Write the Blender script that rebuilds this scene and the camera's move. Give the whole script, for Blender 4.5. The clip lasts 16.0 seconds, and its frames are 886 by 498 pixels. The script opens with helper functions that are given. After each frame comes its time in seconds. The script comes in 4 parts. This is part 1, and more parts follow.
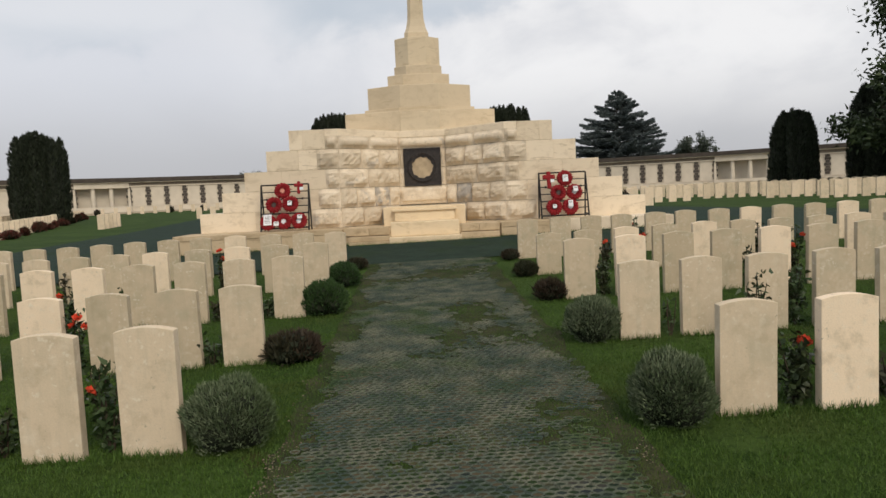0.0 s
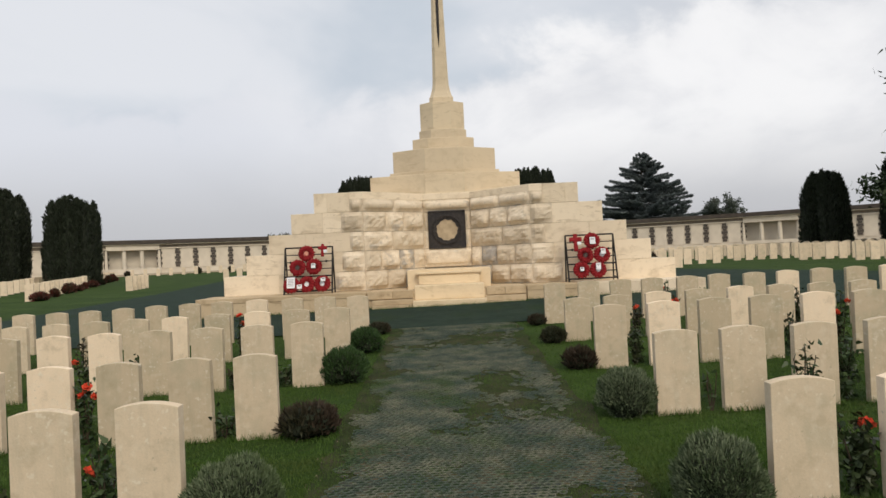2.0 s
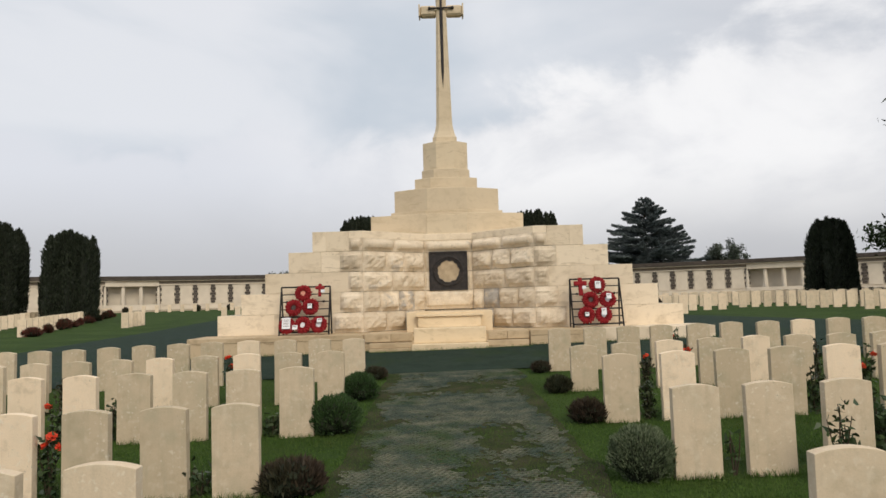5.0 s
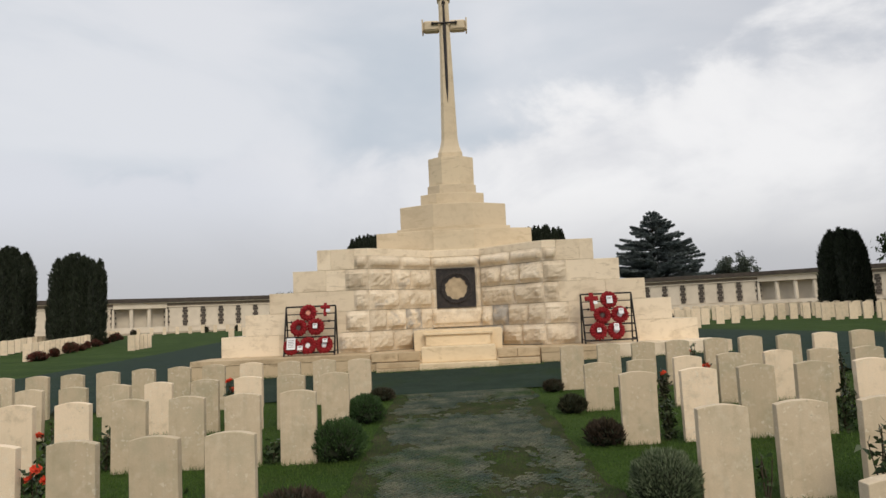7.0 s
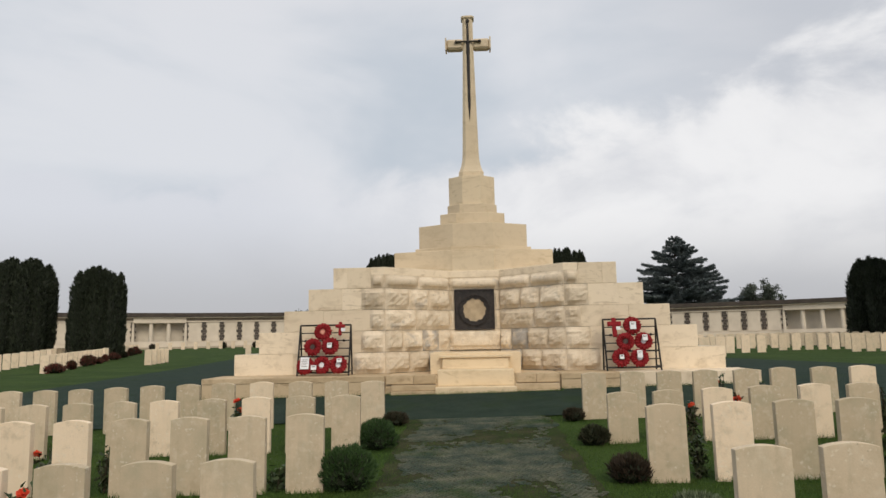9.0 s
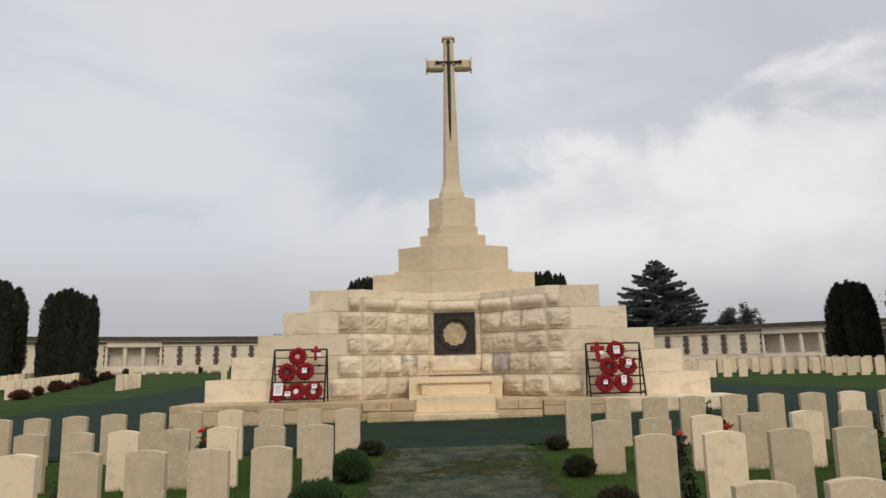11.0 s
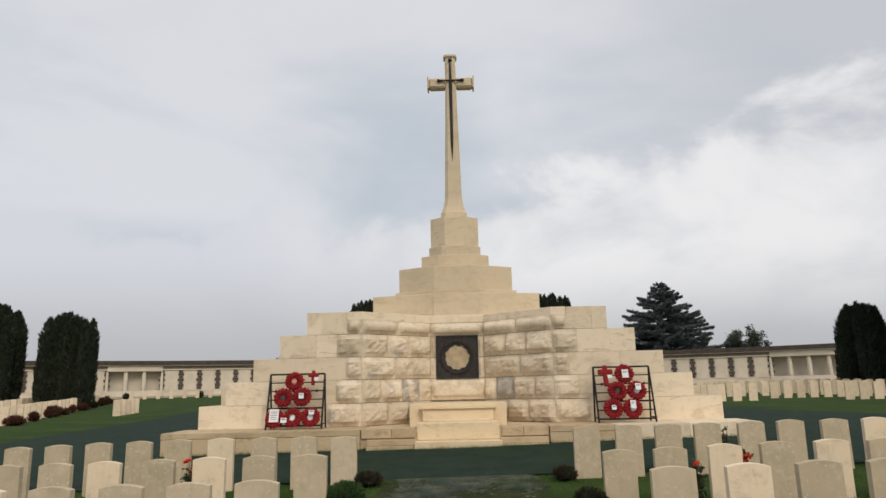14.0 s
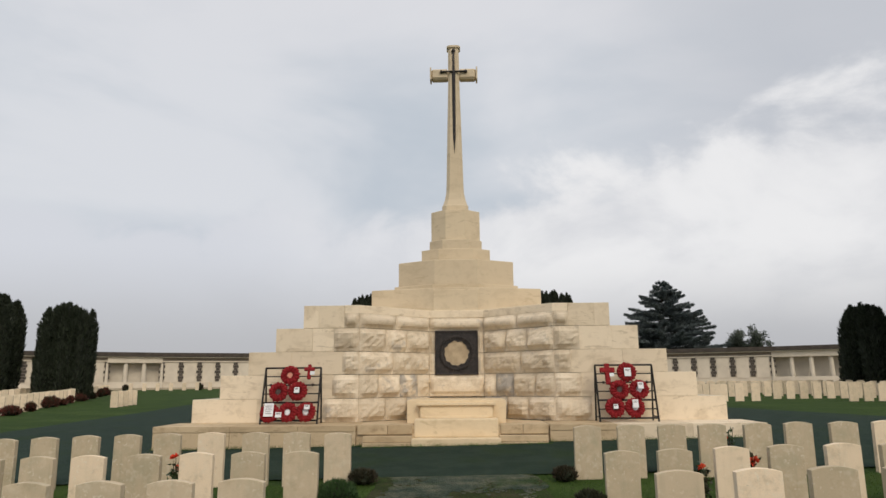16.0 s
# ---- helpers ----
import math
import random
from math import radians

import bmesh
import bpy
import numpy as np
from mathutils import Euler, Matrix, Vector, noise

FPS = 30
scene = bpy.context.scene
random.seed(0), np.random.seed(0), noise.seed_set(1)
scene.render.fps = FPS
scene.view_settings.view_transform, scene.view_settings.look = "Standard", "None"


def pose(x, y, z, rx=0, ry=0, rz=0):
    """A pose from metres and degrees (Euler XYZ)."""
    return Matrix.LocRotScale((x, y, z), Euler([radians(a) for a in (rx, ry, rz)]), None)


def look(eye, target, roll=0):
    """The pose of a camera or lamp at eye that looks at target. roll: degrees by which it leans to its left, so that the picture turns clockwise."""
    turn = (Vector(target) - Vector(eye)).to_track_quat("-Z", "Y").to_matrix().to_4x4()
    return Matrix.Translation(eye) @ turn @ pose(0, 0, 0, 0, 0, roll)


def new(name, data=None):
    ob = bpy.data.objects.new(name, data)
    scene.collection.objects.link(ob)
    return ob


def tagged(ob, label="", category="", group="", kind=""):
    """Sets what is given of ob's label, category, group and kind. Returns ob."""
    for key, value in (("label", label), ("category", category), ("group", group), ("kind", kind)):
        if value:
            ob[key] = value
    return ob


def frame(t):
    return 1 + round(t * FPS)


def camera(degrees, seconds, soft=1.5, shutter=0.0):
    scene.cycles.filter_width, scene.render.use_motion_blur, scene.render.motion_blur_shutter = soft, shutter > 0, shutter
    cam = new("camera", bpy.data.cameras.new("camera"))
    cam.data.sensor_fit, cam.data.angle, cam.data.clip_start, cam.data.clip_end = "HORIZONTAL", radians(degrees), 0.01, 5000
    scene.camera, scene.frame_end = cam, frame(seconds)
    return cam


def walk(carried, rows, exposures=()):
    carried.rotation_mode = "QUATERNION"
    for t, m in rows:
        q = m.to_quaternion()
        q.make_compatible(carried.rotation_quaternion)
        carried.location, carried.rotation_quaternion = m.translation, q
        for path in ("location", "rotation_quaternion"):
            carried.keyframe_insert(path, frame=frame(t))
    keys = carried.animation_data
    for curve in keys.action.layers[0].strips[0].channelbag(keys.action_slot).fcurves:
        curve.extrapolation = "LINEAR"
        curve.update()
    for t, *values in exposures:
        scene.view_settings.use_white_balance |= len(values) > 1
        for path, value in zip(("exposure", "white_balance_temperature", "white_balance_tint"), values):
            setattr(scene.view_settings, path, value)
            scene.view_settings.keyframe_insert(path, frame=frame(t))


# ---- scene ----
cam = camera(66.3, 16.0)
PATH = [
    (0, (-0.009, 0.831, 1.501), (0.041, 2.824, 1.344), -2.6),
    (0.5, (-0.011, 0.898, 1.508), (0.02, 2.894, 1.391), -3),
    (1, (-0.011, 0.958, 1.514), (0.018, 2.956, 1.447), -3),
    (1.5, (-0.002, 1.021, 1.526), (0.008, 3.021, 1.531), -2.9),
    (2, (0.012, 1.093, 1.538), (-0.004, 3.093, 1.564), -2.6),
    (2.5, (0.014, 1.161, 1.552), (-0.011, 3.161, 1.59), -2),
    (3, (0.018, 1.226, 1.562), (-0.014, 3.226, 1.605), -1.7),
    (3.5, (0.021, 1.3, 1.565), (0.005, 3.3, 1.623), -1.5),
    (4, (0.02, 1.369, 1.563), (-0.002, 3.367, 1.652), -1.3),
    (6.5, (0.027, 1.768, 1.556), (0.009, 3.759, 1.746), -2.6),
    (7, (0.031, 1.846, 1.556), (-0.006, 3.835, 1.756), -2.5),
    (7.5, (0.033, 1.943, 1.56), (-0.017, 3.927, 1.808), -2.3),
    (8, (0.045, 2.037, 1.561), (-0.018, 4.019, 1.813), -2),
    (8.5, (0.039, 2.106, 1.569), (-0.058, 4.087, 1.823), -1.2),
    (11, (0.059, 2.555, 1.596), (0.023, 4.527, 1.926), -1.2),
    (11.5, (0.053, 2.623, 1.602), (0.026, 4.594, 1.941), -2),
    (12, (0.051, 2.705, 1.609), (0.044, 4.679, 1.936), -2.3),
    (12.5, (0.057, 2.771, 1.605), (0.038, 4.743, 1.934), -2.2),
    (13, (0.065, 2.854, 1.61), (0.041, 4.824, 1.952), -1.8),
    (13.5, (0.084, 2.907, 1.606), (0.043, 4.868, 2.0), -1.5),
    (14, (0.091, 2.991, 1.615), (0.046, 4.951, 2.012), -1.3),
    (14.5, (0.115, 3.062, 1.619), (0.058, 5.022, 2.015), -0.7),
    (15, (0.126, 3.131, 1.627), (0.061, 5.093, 2.009), -0.4),
    (15.5, (0.13, 3.201, 1.622), (0.066, 5.165, 1.994), -0.3),
    (16, (0.125, 3.288, 1.623), (0.073, 5.25, 2.008), -0.5),
]
walk(cam, [(t, look(eye, target, roll)) for t, eye, target, roll in PATH], [(0, 0.08), (2, 0.14), (3.5, 0.18), (7, 0.08), (11, -0.03), (12, -0.09), (13, -0.02), (16, 0.0)])
# ---- the place ----

# ---------------------------------------------------------------- light
SUN_EL, SUN_AZ = 40.0, 158.0
CLOUD_A, CLOUD_B = (2.3, 0.7, 1.1), (0.4, 1.9, 0.6)
world = bpy.data.worlds.new("overcast_sky")
scene.world = world
world.use_nodes = True
wt = world.node_tree
wt.nodes.clear()


def wn(kind, **inputs):
    n = wt.nodes.new(kind)
    for k, v in inputs.items():
        n.inputs[k].default_value = v
    return n


def wmath(op, a, b=None, clamp=False):
    n = wt.nodes.new("ShaderNodeMath")
    n.operation, n.use_clamp = op, clamp
    for i, v in enumerate((a, b)):
        if v is None:
            continue
        if isinstance(v, (int, float)):
            n.inputs[i].default_value = v
        else:
            wt.links.new(v, n.inputs[i])
    return n.outputs[0]


sky = wn("ShaderNodeTexSky")
sky.sky_type, sky.sun_disc = "NISHITA", False
sky.sun_elevation, sky.sun_rotation = radians(SUN_EL), radians(SUN_AZ)
sky.dust_density = 4.0
coord = wn("ShaderNodeTexCoord")
sep = wn("ShaderNodeSeparateXYZ")
wt.links.new(coord.outputs["Generated"], sep.inputs[0])
dx, dy, dz = sep.outputs
# a bright cloud bank low down with a ragged upper edge, and a thin grey-blue veil over it
flat = wmath("SQRT", wmath("ADD", wmath("MULTIPLY", dx, dx), wmath("MULTIPLY", dy, dy)))
az_sin = wmath("DIVIDE", dx, wmath("MAXIMUM", flat, 0.001))


def wnoise(scale, detail, stretch, shift, rough=0.5, distort=0.0):
    m = wn("ShaderNodeMapping")
    m.inputs["Scale"].default_value, m.inputs["Location"].default_value = stretch, shift
    wt.links.new(coord.outputs["Generated"], m.inputs[0])
    n = wn("ShaderNodeTexNoise", Scale=scale, Detail=detail, Roughness=rough, Distortion=distort)
    wt.links.new(m.outputs[0], n.inputs["Vector"])
    return n.outputs["Fac"]


def wstep(value, lo, hi):
    n = wn("ShaderNodeMapRange")
    n.interpolation_type = "SMOOTHSTEP"
    wt.links.new(value, n.inputs["Value"])
    n.inputs["From Min"].default_value, n.inputs["From Max"].default_value = lo, hi
    return n.outputs["Result"]


def wmix(fac, a, b):
    n = wn("ShaderNodeMix")
    n.data_type = "RGBA"
    for v, s in ((fac, n.inputs["Factor"]), (a, n.inputs["A"]), (b, n.inputs["B"])):
        if isinstance(v, tuple):
            s.default_value = (*v, 1)
        else:
            wt.links.new(v, s)
    return n.outputs["Result"]


puff = wnoise(5.0, 8.0, (1, 1, 1.5), CLOUD_A, 0.56, 0.25)
soft_noise = wnoise(2.3, 5.0, (1, 1, 2.2), CLOUD_B, 0.5, 0.3)
edge = wmath("ADD", wmath("MULTIPLY", az_sin, 0.12), 0.282)
edge = wmath("ADD", edge, wmath("MULTIPLY", wmath("SUBTRACT", puff, 0.5), 0.34))
below = wmath("SUBTRACT", edge, dz)
bank = wstep(below, -0.025, 0.05)
veil = wmix(wstep(soft_noise, 0.36, 0.64), (0.50, 0.55, 0.61), (0.68, 0.695, 0.73))
veil = wmix(wstep(dz, 0.34, 0.62), veil, (0.70, 0.70, 0.73))
veil = wmix(wmath("MULTIPLY", wstep(az_sin, 0.12, 0.50), 0.75), veil, (0.52, 0.535, 0.575))
white = wmix(wstep(puff, 0.30, 0.62), (0.67, 0.675, 0.70), (0.82, 0.815, 0.82))
white = wmix(wstep(wmath("ADD", az_sin, wmath("MULTIPLY", soft_noise, 0.3)), -0.28, 0.30), (0.64, 0.655, 0.70), white)
cloud = wmix(bank, veil, white)
# grey distance under the bank
low_fac = wstep(wmath("ADD", dz, wmath("MULTIPLY", wmath("SUBTRACT", soft_noise, 0.5), 0.06)), 0.19, 0.03)
cloud = wmix(low_fac, cloud, (0.475, 0.480, 0.503))
clouds = wn("ShaderNodeBackground", Strength=1.09)
wt.links.new(cloud, clouds.inputs["Color"])
blue = wn("ShaderNodeBackground", Strength=0.06)
wt.links.new(sky.outputs[0], blue.inputs["Color"])
both = wn("ShaderNodeMixShader", Fac=0.92)
wt.links.new(blue.outputs[0], both.inputs[1])
wt.links.new(clouds.outputs[0], both.inputs[2])
wout = wn("ShaderNodeOutputWorld")
wt.links.new(both.outputs[0], wout.inputs["Surface"])

sun = new("sun", bpy.data.lights.new("sun", "SUN"))
sun.data.energy, sun.data.angle, sun.data.color = 1.55, radians(24), (1.0, 0.885, 0.72)
az, el = radians(SUN_AZ), radians(SUN_EL)
sun_from = Vector((math.sin(az) * math.cos(el), math.cos(az) * math.cos(el), math.sin(el)))
sun.matrix_world = look(sun_from * 60, (0, 0, 0))

# ---------------------------------------------------------------- materials


class Nodes:
    """A small wrapper that wires one node material."""

    def __init__(self, name, rough=0.8, metal=0.0, spec=0.3):
        self.mat = bpy.data.materials.new(name)
        self.mat.use_nodes = True
        self.tree = self.mat.node_tree
        self.bsdf = self.tree.nodes["Principled BSDF"]
        self.bsdf.inputs["Roughness"].default_value = rough
        self.bsdf.inputs["Metallic"].default_value = metal
        self.bsdf.inputs["Specular IOR Level"].default_value = spec
        tc = self.node("ShaderNodeTexCoord")
        info = self.node("ShaderNodeObjectInfo")
        shift = self.node("ShaderNodeVectorMath")
        shift.operation = "ADD"
        scaled = self.math("MULTIPLY", info.outputs["Random"], 37.0)
        self.tree.links.new(tc.outputs["Object"], shift.inputs[0])
        self.tree.links.new(scaled, shift.inputs[1])
        self.place, self.random, self.tone = shift.outputs[0], info.outputs["Random"], info.outputs["Color"]

    def node(self, kind):
        return self.tree.nodes.new(kind)

    def link(self, a, b):
        if isinstance(a, (int, float)):
            b.default_value = a
        elif isinstance(a, tuple):
            b.default_value = (*a, 1) if len(a) == 3 else a
        else:
            self.tree.links.new(a, b)

    def math(self, op, a, b=0.0, clamp=False):
        n = self.node("ShaderNodeMath")
        n.operation, n.use_clamp = op, clamp
        self.link(a, n.inputs[0])
        self.link(b, n.inputs[1])
        return n.outputs[0]

    def noise(self, scale, detail=4.0, rough=0.55, stretch=None, distort=0.0):
        n = self.node("ShaderNodeTexNoise")
        n.inputs["Scale"].default_value, n.inputs["Detail"].default_value = scale, detail
        n.inputs["Roughness"].default_value, n.inputs["Distortion"].default_value = rough, distort
        v = self.place
        if stretch:
            m = self.node("ShaderNodeMapping")
            m.inputs["Scale"].default_value = stretch
            self.link(v, m.inputs[0])
            v = m.outputs[0]
        self.link(v, n.inputs["Vector"])
        return n.outputs["Fac"]

    def ramp(self, fac, lo, hi):
        n = self.node("ShaderNodeMapRange")
        n.interpolation_type = "SMOOTHSTEP"
        self.link(fac, n.inputs["Value"])
        n.inputs["From Min"].default_value, n.inputs["From Max"].default_value = lo, hi
        return n.outputs["Result"]

    def mix(self, fac, a, b, blend="MIX"):
        n = self.node("ShaderNodeMix")
        n.data_type, n.blend_type = "RGBA", blend
        self.link(fac, n.inputs["Factor"])
        self.link(a, n.inputs["A"])
        self.link(b, n.inputs["B"])
        return n.outputs["Result"]

    def bump(self, height, strength, distance):
        n = self.node("ShaderNodeBump")
        n.inputs["Strength"].default_value, n.inputs["Distance"].default_value = strength, distance
        self.link(height, n.inputs["Height"])
        before = self.bsdf.inputs["Normal"].links
        if before:
            self.link(before[0].from_socket, n.inputs["Normal"])
        self.link(n.outputs[0], self.bsdf.inputs["Normal"])

    def done(self, colour):
        self.link(colour, self.bsdf.inputs["Base Color"])
        return self.mat


def headstone_material():
    """Limestone; the object's own colour says how clean (1) or weathered (0) a stone is."""
    n = Nodes("weathered_limestone", 0.9, 0, 0.2)
    tone = n.node("ShaderNodeSeparateColor")
    n.link(n.tone, tone.inputs[0])
    t = tone.outputs[0]
    c = n.mix(t, (0.360, 0.298, 0.196), (0.88, 0.715, 0.525))
    worn = n.math("SUBTRACT", 1.15, t)
    c = n.mix(n.math("MULTIPLY", n.ramp(n.noise(3.2, 5, 0.6), 0.42, 0.72), n.math("MULTIPLY", worn, 0.55)), c, (0.33, 0.315, 0.215))
    streak = n.ramp(n.noise(8, 4, 0.6, (1.7, 1.7, 0.2)), 0.48, 0.75)
    c = n.mix(n.math("MULTIPLY", streak, n.math("MULTIPLY", worn, 0.42)), c, (0.36, 0.32, 0.22))
    blotch = n.math("MULTIPLY", n.ramp(n.noise(15, 3, 0.5), 0.48, 0.72), n.ramp(n.noise(2.6, 3), 0.36, 0.58))
    c = n.mix(n.math("MULTIPLY", n.ramp(n.noise(6.5, 5, 0.65), 0.5, 0.72), 0.4), c, (0.40, 0.315, 0.20))
    c = n.mix(n.math("MULTIPLY", blotch, 0.26), c, (0.80, 0.735, 0.60))
    spots = n.math("MULTIPLY", n.ramp(n.noise(27, 2, 0.5), 0.60, 0.70), n.ramp(n.noise(4.0, 2), 0.42, 0.6))
    c = n.mix(n.math("MULTIPLY", spots, 0.34), c, (0.86, 0.82, 0.70))
    dark = n.math("MULTIPLY", n.ramp(n.noise(30, 4, 0.65), 0.60, 0.72), n.ramp(n.noise(3.6, 2), 0.56, 0.68))
    c = n.mix(n.math("MULTIPLY", dark, 0.6), c, (0.17, 0.16, 0.11))
    c = n.mix(n.math("MULTIPLY", n.ramp(n.noise(120, 3), 0.4, 0.8), 0.18), c, (0.35, 0.30, 0.22))
    n.bump(n.noise(70, 5), 0.3, 0.004)
    n.bump(n.noise(9, 4), 0.2, 0.006)
    return n.done(c)


def ashlar_material(name, base, warm, dark, stain=0.4):
    n = Nodes(name, 0.88, 0, 0.2)
    c = n.mix(n.random, base, warm)
    c = n.mix(n.math("MULTIPLY", n.ramp(n.noise(1.3, 5, 0.6, (1, 1, 1.8), 0.6), 0.48, 0.72), stain), c, dark)
    c = n.mix(n.math("MULTIPLY", n.ramp(n.noise(6, 5, 0.6), 0.5, 0.75), stain * 0.7), c, dark)
    vein = n.ramp(n.noise(2.2, 6, 0.65, (0.7, 1, 2.6), 1.6), 0.58, 0.66)
    c = n.mix(n.math("MULTIPLY", vein, stain * 0.95), c, dark)
    n.bump(n.noise(30, 6), 0.3, 0.01)
    n.bump(n.noise(4, 3), 0.25, 0.02)
    return n.done(c)


def rustic_material(name="rock_faced_limestone", grey=0.0):
    n = Nodes(name, 0.92, 0, 0.2)
    c = n.mix(n.random, (0.62, 0.525, 0.395), (0.82, 0.705, 0.545))
    c = n.mix(n.math("MULTIPLY", n.ramp(n.noise(2.5, 6, 0.65), 0.44, 0.66), 0.5), c, (0.46, 0.365, 0.25))
    c = n.mix(n.math("MULTIPLY", n.ramp(n.noise(9, 5, 0.6), 0.55, 0.75), 0.4), c, (0.30, 0.27, 0.22))
    c = n.mix(n.math("MULTIPLY", n.ramp(n.noise(4, 4), 0.62, 0.75), 0.4), c, (0.80, 0.74, 0.63))
    c = n.mix(n.math("MULTIPLY", n.ramp(n.noise(1.1, 4, 0.6), 0.62, 0.72), 0.55), c, (0.30, 0.285, 0.27))
    if grey:
        c = n.mix(n.math("MULTIPLY", n.ramp(n.noise(3.0, 4, 0.6), 0.36, 0.58), grey), c, (0.27, 0.265, 0.26))
    n.bump(n.noise(14, 6, 0.65), 0.6, 0.03)
    return n.done(c)


def plain_material(name, a, b, scale, rough=0.7, metal=0.0, spec=0.3, bump=0.2, dist=0.005):
    n = Nodes(name, rough, metal, spec)
    c = n.mix(n.ramp(n.noise(scale, 5), 0.3, 0.7), a, b)
    if bump:
        n.bump(n.noise(scale * 6, 4), bump, dist)
    return n.done(c)


def leaf_material(name, a, b, c3, rough=0.55):
    n = Nodes(name, rough, 0, 0.25)
    geo = n.node("ShaderNodeNewGeometry")
    c = n.mix(geo.outputs["Random Per Island"], a, b)
    c = n.mix(n.ramp(n.noise(1.1, 3), 0.45, 0.7), c, c3)
    return n.done(c)


def ground_material():
    n = Nodes("mown_lawn", 0.95, 0, 0.1)
    c = n.mix(n.ramp(n.noise(0.6, 6, 0.6), 0.35, 0.7), (0.030, 0.058, 0.012), (0.052, 0.088, 0.019))
    c = n.mix(n.ramp(n.noise(18, 5, 0.7), 0.45, 0.7), c, (0.020, 0.040, 0.009))
    c = n.mix(n.math("MULTIPLY", n.ramp(n.noise(2.7, 4), 0.62, 0.76), 0.6), c, (0.060, 0.045, 0.022))
    n.bump(n.noise(60, 4), 0.8, 0.02)
    return n.done(c)


def mat_material(name, a, b, green, rough=0.95, spec=0.06):
    n = Nodes(name, rough, 0, spec)
    c = n.mix(n.ramp(n.noise(3.0, 6, 0.6), 0.35, 0.7), a, b)
    c = n.mix(n.math("MULTIPLY", n.ramp(n.noise(0.9, 5, 0.65), 0.5, 0.68), 0.75), c, green)
    c = n.mix(n.math("MULTIPLY", n.ramp(n.noise(40, 3), 0.5, 0.7), 0.5), c, (0.02, 0.022, 0.02))
    n.bump(n.noise(45, 3), 0.7, 0.015)
    return n.done(c)


M_HEAD = headstone_material()
M_ASH = ashlar_material("smooth_limestone", (0.72, 0.61, 0.455), (0.83, 0.71, 0.54), (0.46, 0.36, 0.24), 0.55)
M_TOP = ashlar_material("warm_limestone", (0.60, 0.50, 0.36), (0.67, 0.56, 0.40), (0.44, 0.35, 0.23), 0.45)
M_PLINTH = ashlar_material("tan_limestone", (0.47, 0.36, 0.225), (0.60, 0.475, 0.315), (0.30, 0.22, 0.13), 0.6)
M_RUST = rustic_material()
M_RUSTGREY = rustic_material("grey_stained_limestone", 0.75)
M_ALTAR = ashlar_material("yellow_limestone", (0.74, 0.60, 0.405), (0.80, 0.66, 0.46), (0.50, 0.38, 0.22), 0.45)
M_CORE = plain_material("mortar", (0.52, 0.46, 0.36), (0.60, 0.53, 0.42), 8, 0.95)
M_BRONZE = plain_material("dark_bronze", (0.020, 0.018, 0.018), (0.046, 0.038, 0.034), 14, 0.5, 0.4, 0.5, 0.4, 0.004)
M_IRON = plain_material("black_iron", (0.016, 0.015, 0.015), (0.03, 0.028, 0.026), 20, 0.5, 0.6, 0.4)
M_GROUND = ground_material()
M_PATH = mat_material("rubber_ring_mat", (0.026, 0.036, 0.014), (0.060, 0.056, 0.032), (0.024, 0.046, 0.011))
M_FARTREE = leaf_material("distant_leaves", (0.050, 0.064, 0.048), (0.095, 0.112, 0.085), (0.062, 0.078, 0.058))
M_TURF = mat_material("blue_green_matting", (0.015, 0.031, 0.022), (0.026, 0.044, 0.032), (0.019, 0.038, 0.015), 0.9, 0.10)
M_SOIL = plain_material("bare_soil", (0.05, 0.037, 0.024), (0.09, 0.065, 0.042), 6, 0.95, bump=0.8, dist=0.02)
M_YEW = leaf_material("yew_needles", (0.020, 0.026, 0.017), (0.036, 0.045, 0.026), (0.025, 0.032, 0.020))
# darker than the needles: shade deep inside the yew is put into this colour
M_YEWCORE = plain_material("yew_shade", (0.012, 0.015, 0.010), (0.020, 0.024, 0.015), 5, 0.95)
M_BARK = plain_material("bark", (0.045, 0.032, 0.022), (0.085, 0.062, 0.043), 9, 0.95, bump=0.8, dist=0.03)
# blue-green needles, made paler so that distance haze is in the colour
M_CEDAR = leaf_material("hazed_cedar_needles", (0.080, 0.100, 0.100), (0.140, 0.165, 0.162), (0.092, 0.114, 0.112))
M_TREE = leaf_material("broad_leaves", (0.028, 0.045, 0.018), (0.060, 0.085, 0.032), (0.036, 0.055, 0.022))
M_WALLROOF = plain_material("roof_tiles", (0.055, 0.045, 0.038), (0.085, 0.070, 0.058), 2, 0.9)
M_FRIEZE = plain_material("flint_frieze", (0.16, 0.135, 0.105), (0.24, 0.20, 0.16), 5, 0.9)
M_PANEL = plain_material("name_panel_stone", (0.58, 0.515, 0.42), (0.67, 0.60, 0.49), 0.8, 0.9)
M_PAVING = plain_material("tan_paving", (0.36, 0.30, 0.22), (0.46, 0.39, 0.29), 1.2, 0.9)
M_FLINT = plain_material("dark_flint", (0.05, 0.043, 0.036), (0.12, 0.10, 0.082), 6, 0.6)

# ---------------------------------------------------------------- mesh helpers


def finish(bm, name):
    me = bpy.data.meshes.new(name)
    bm.normal_update()
    bm.to_mesh(me)
    bm.free()
    return me


def part(name, bm, material, parent=None, label=""):
    me = finish(bm, name) if isinstance(bm, bmesh.types.BMesh) else bm
    if material is not None and not me.materials:
        me.materials.append(material)
    ob = new(name, me)
    if parent is not None:
        ob.parent = parent
    if label:
        ob["label"] = label
    return ob


def thing(name, label, category, group="", at=(0, 0, 0)):
    ob = new(name)
    ob.empty_display_size = 0.2
    ob.location = at
    return tagged(ob, label, category, group)


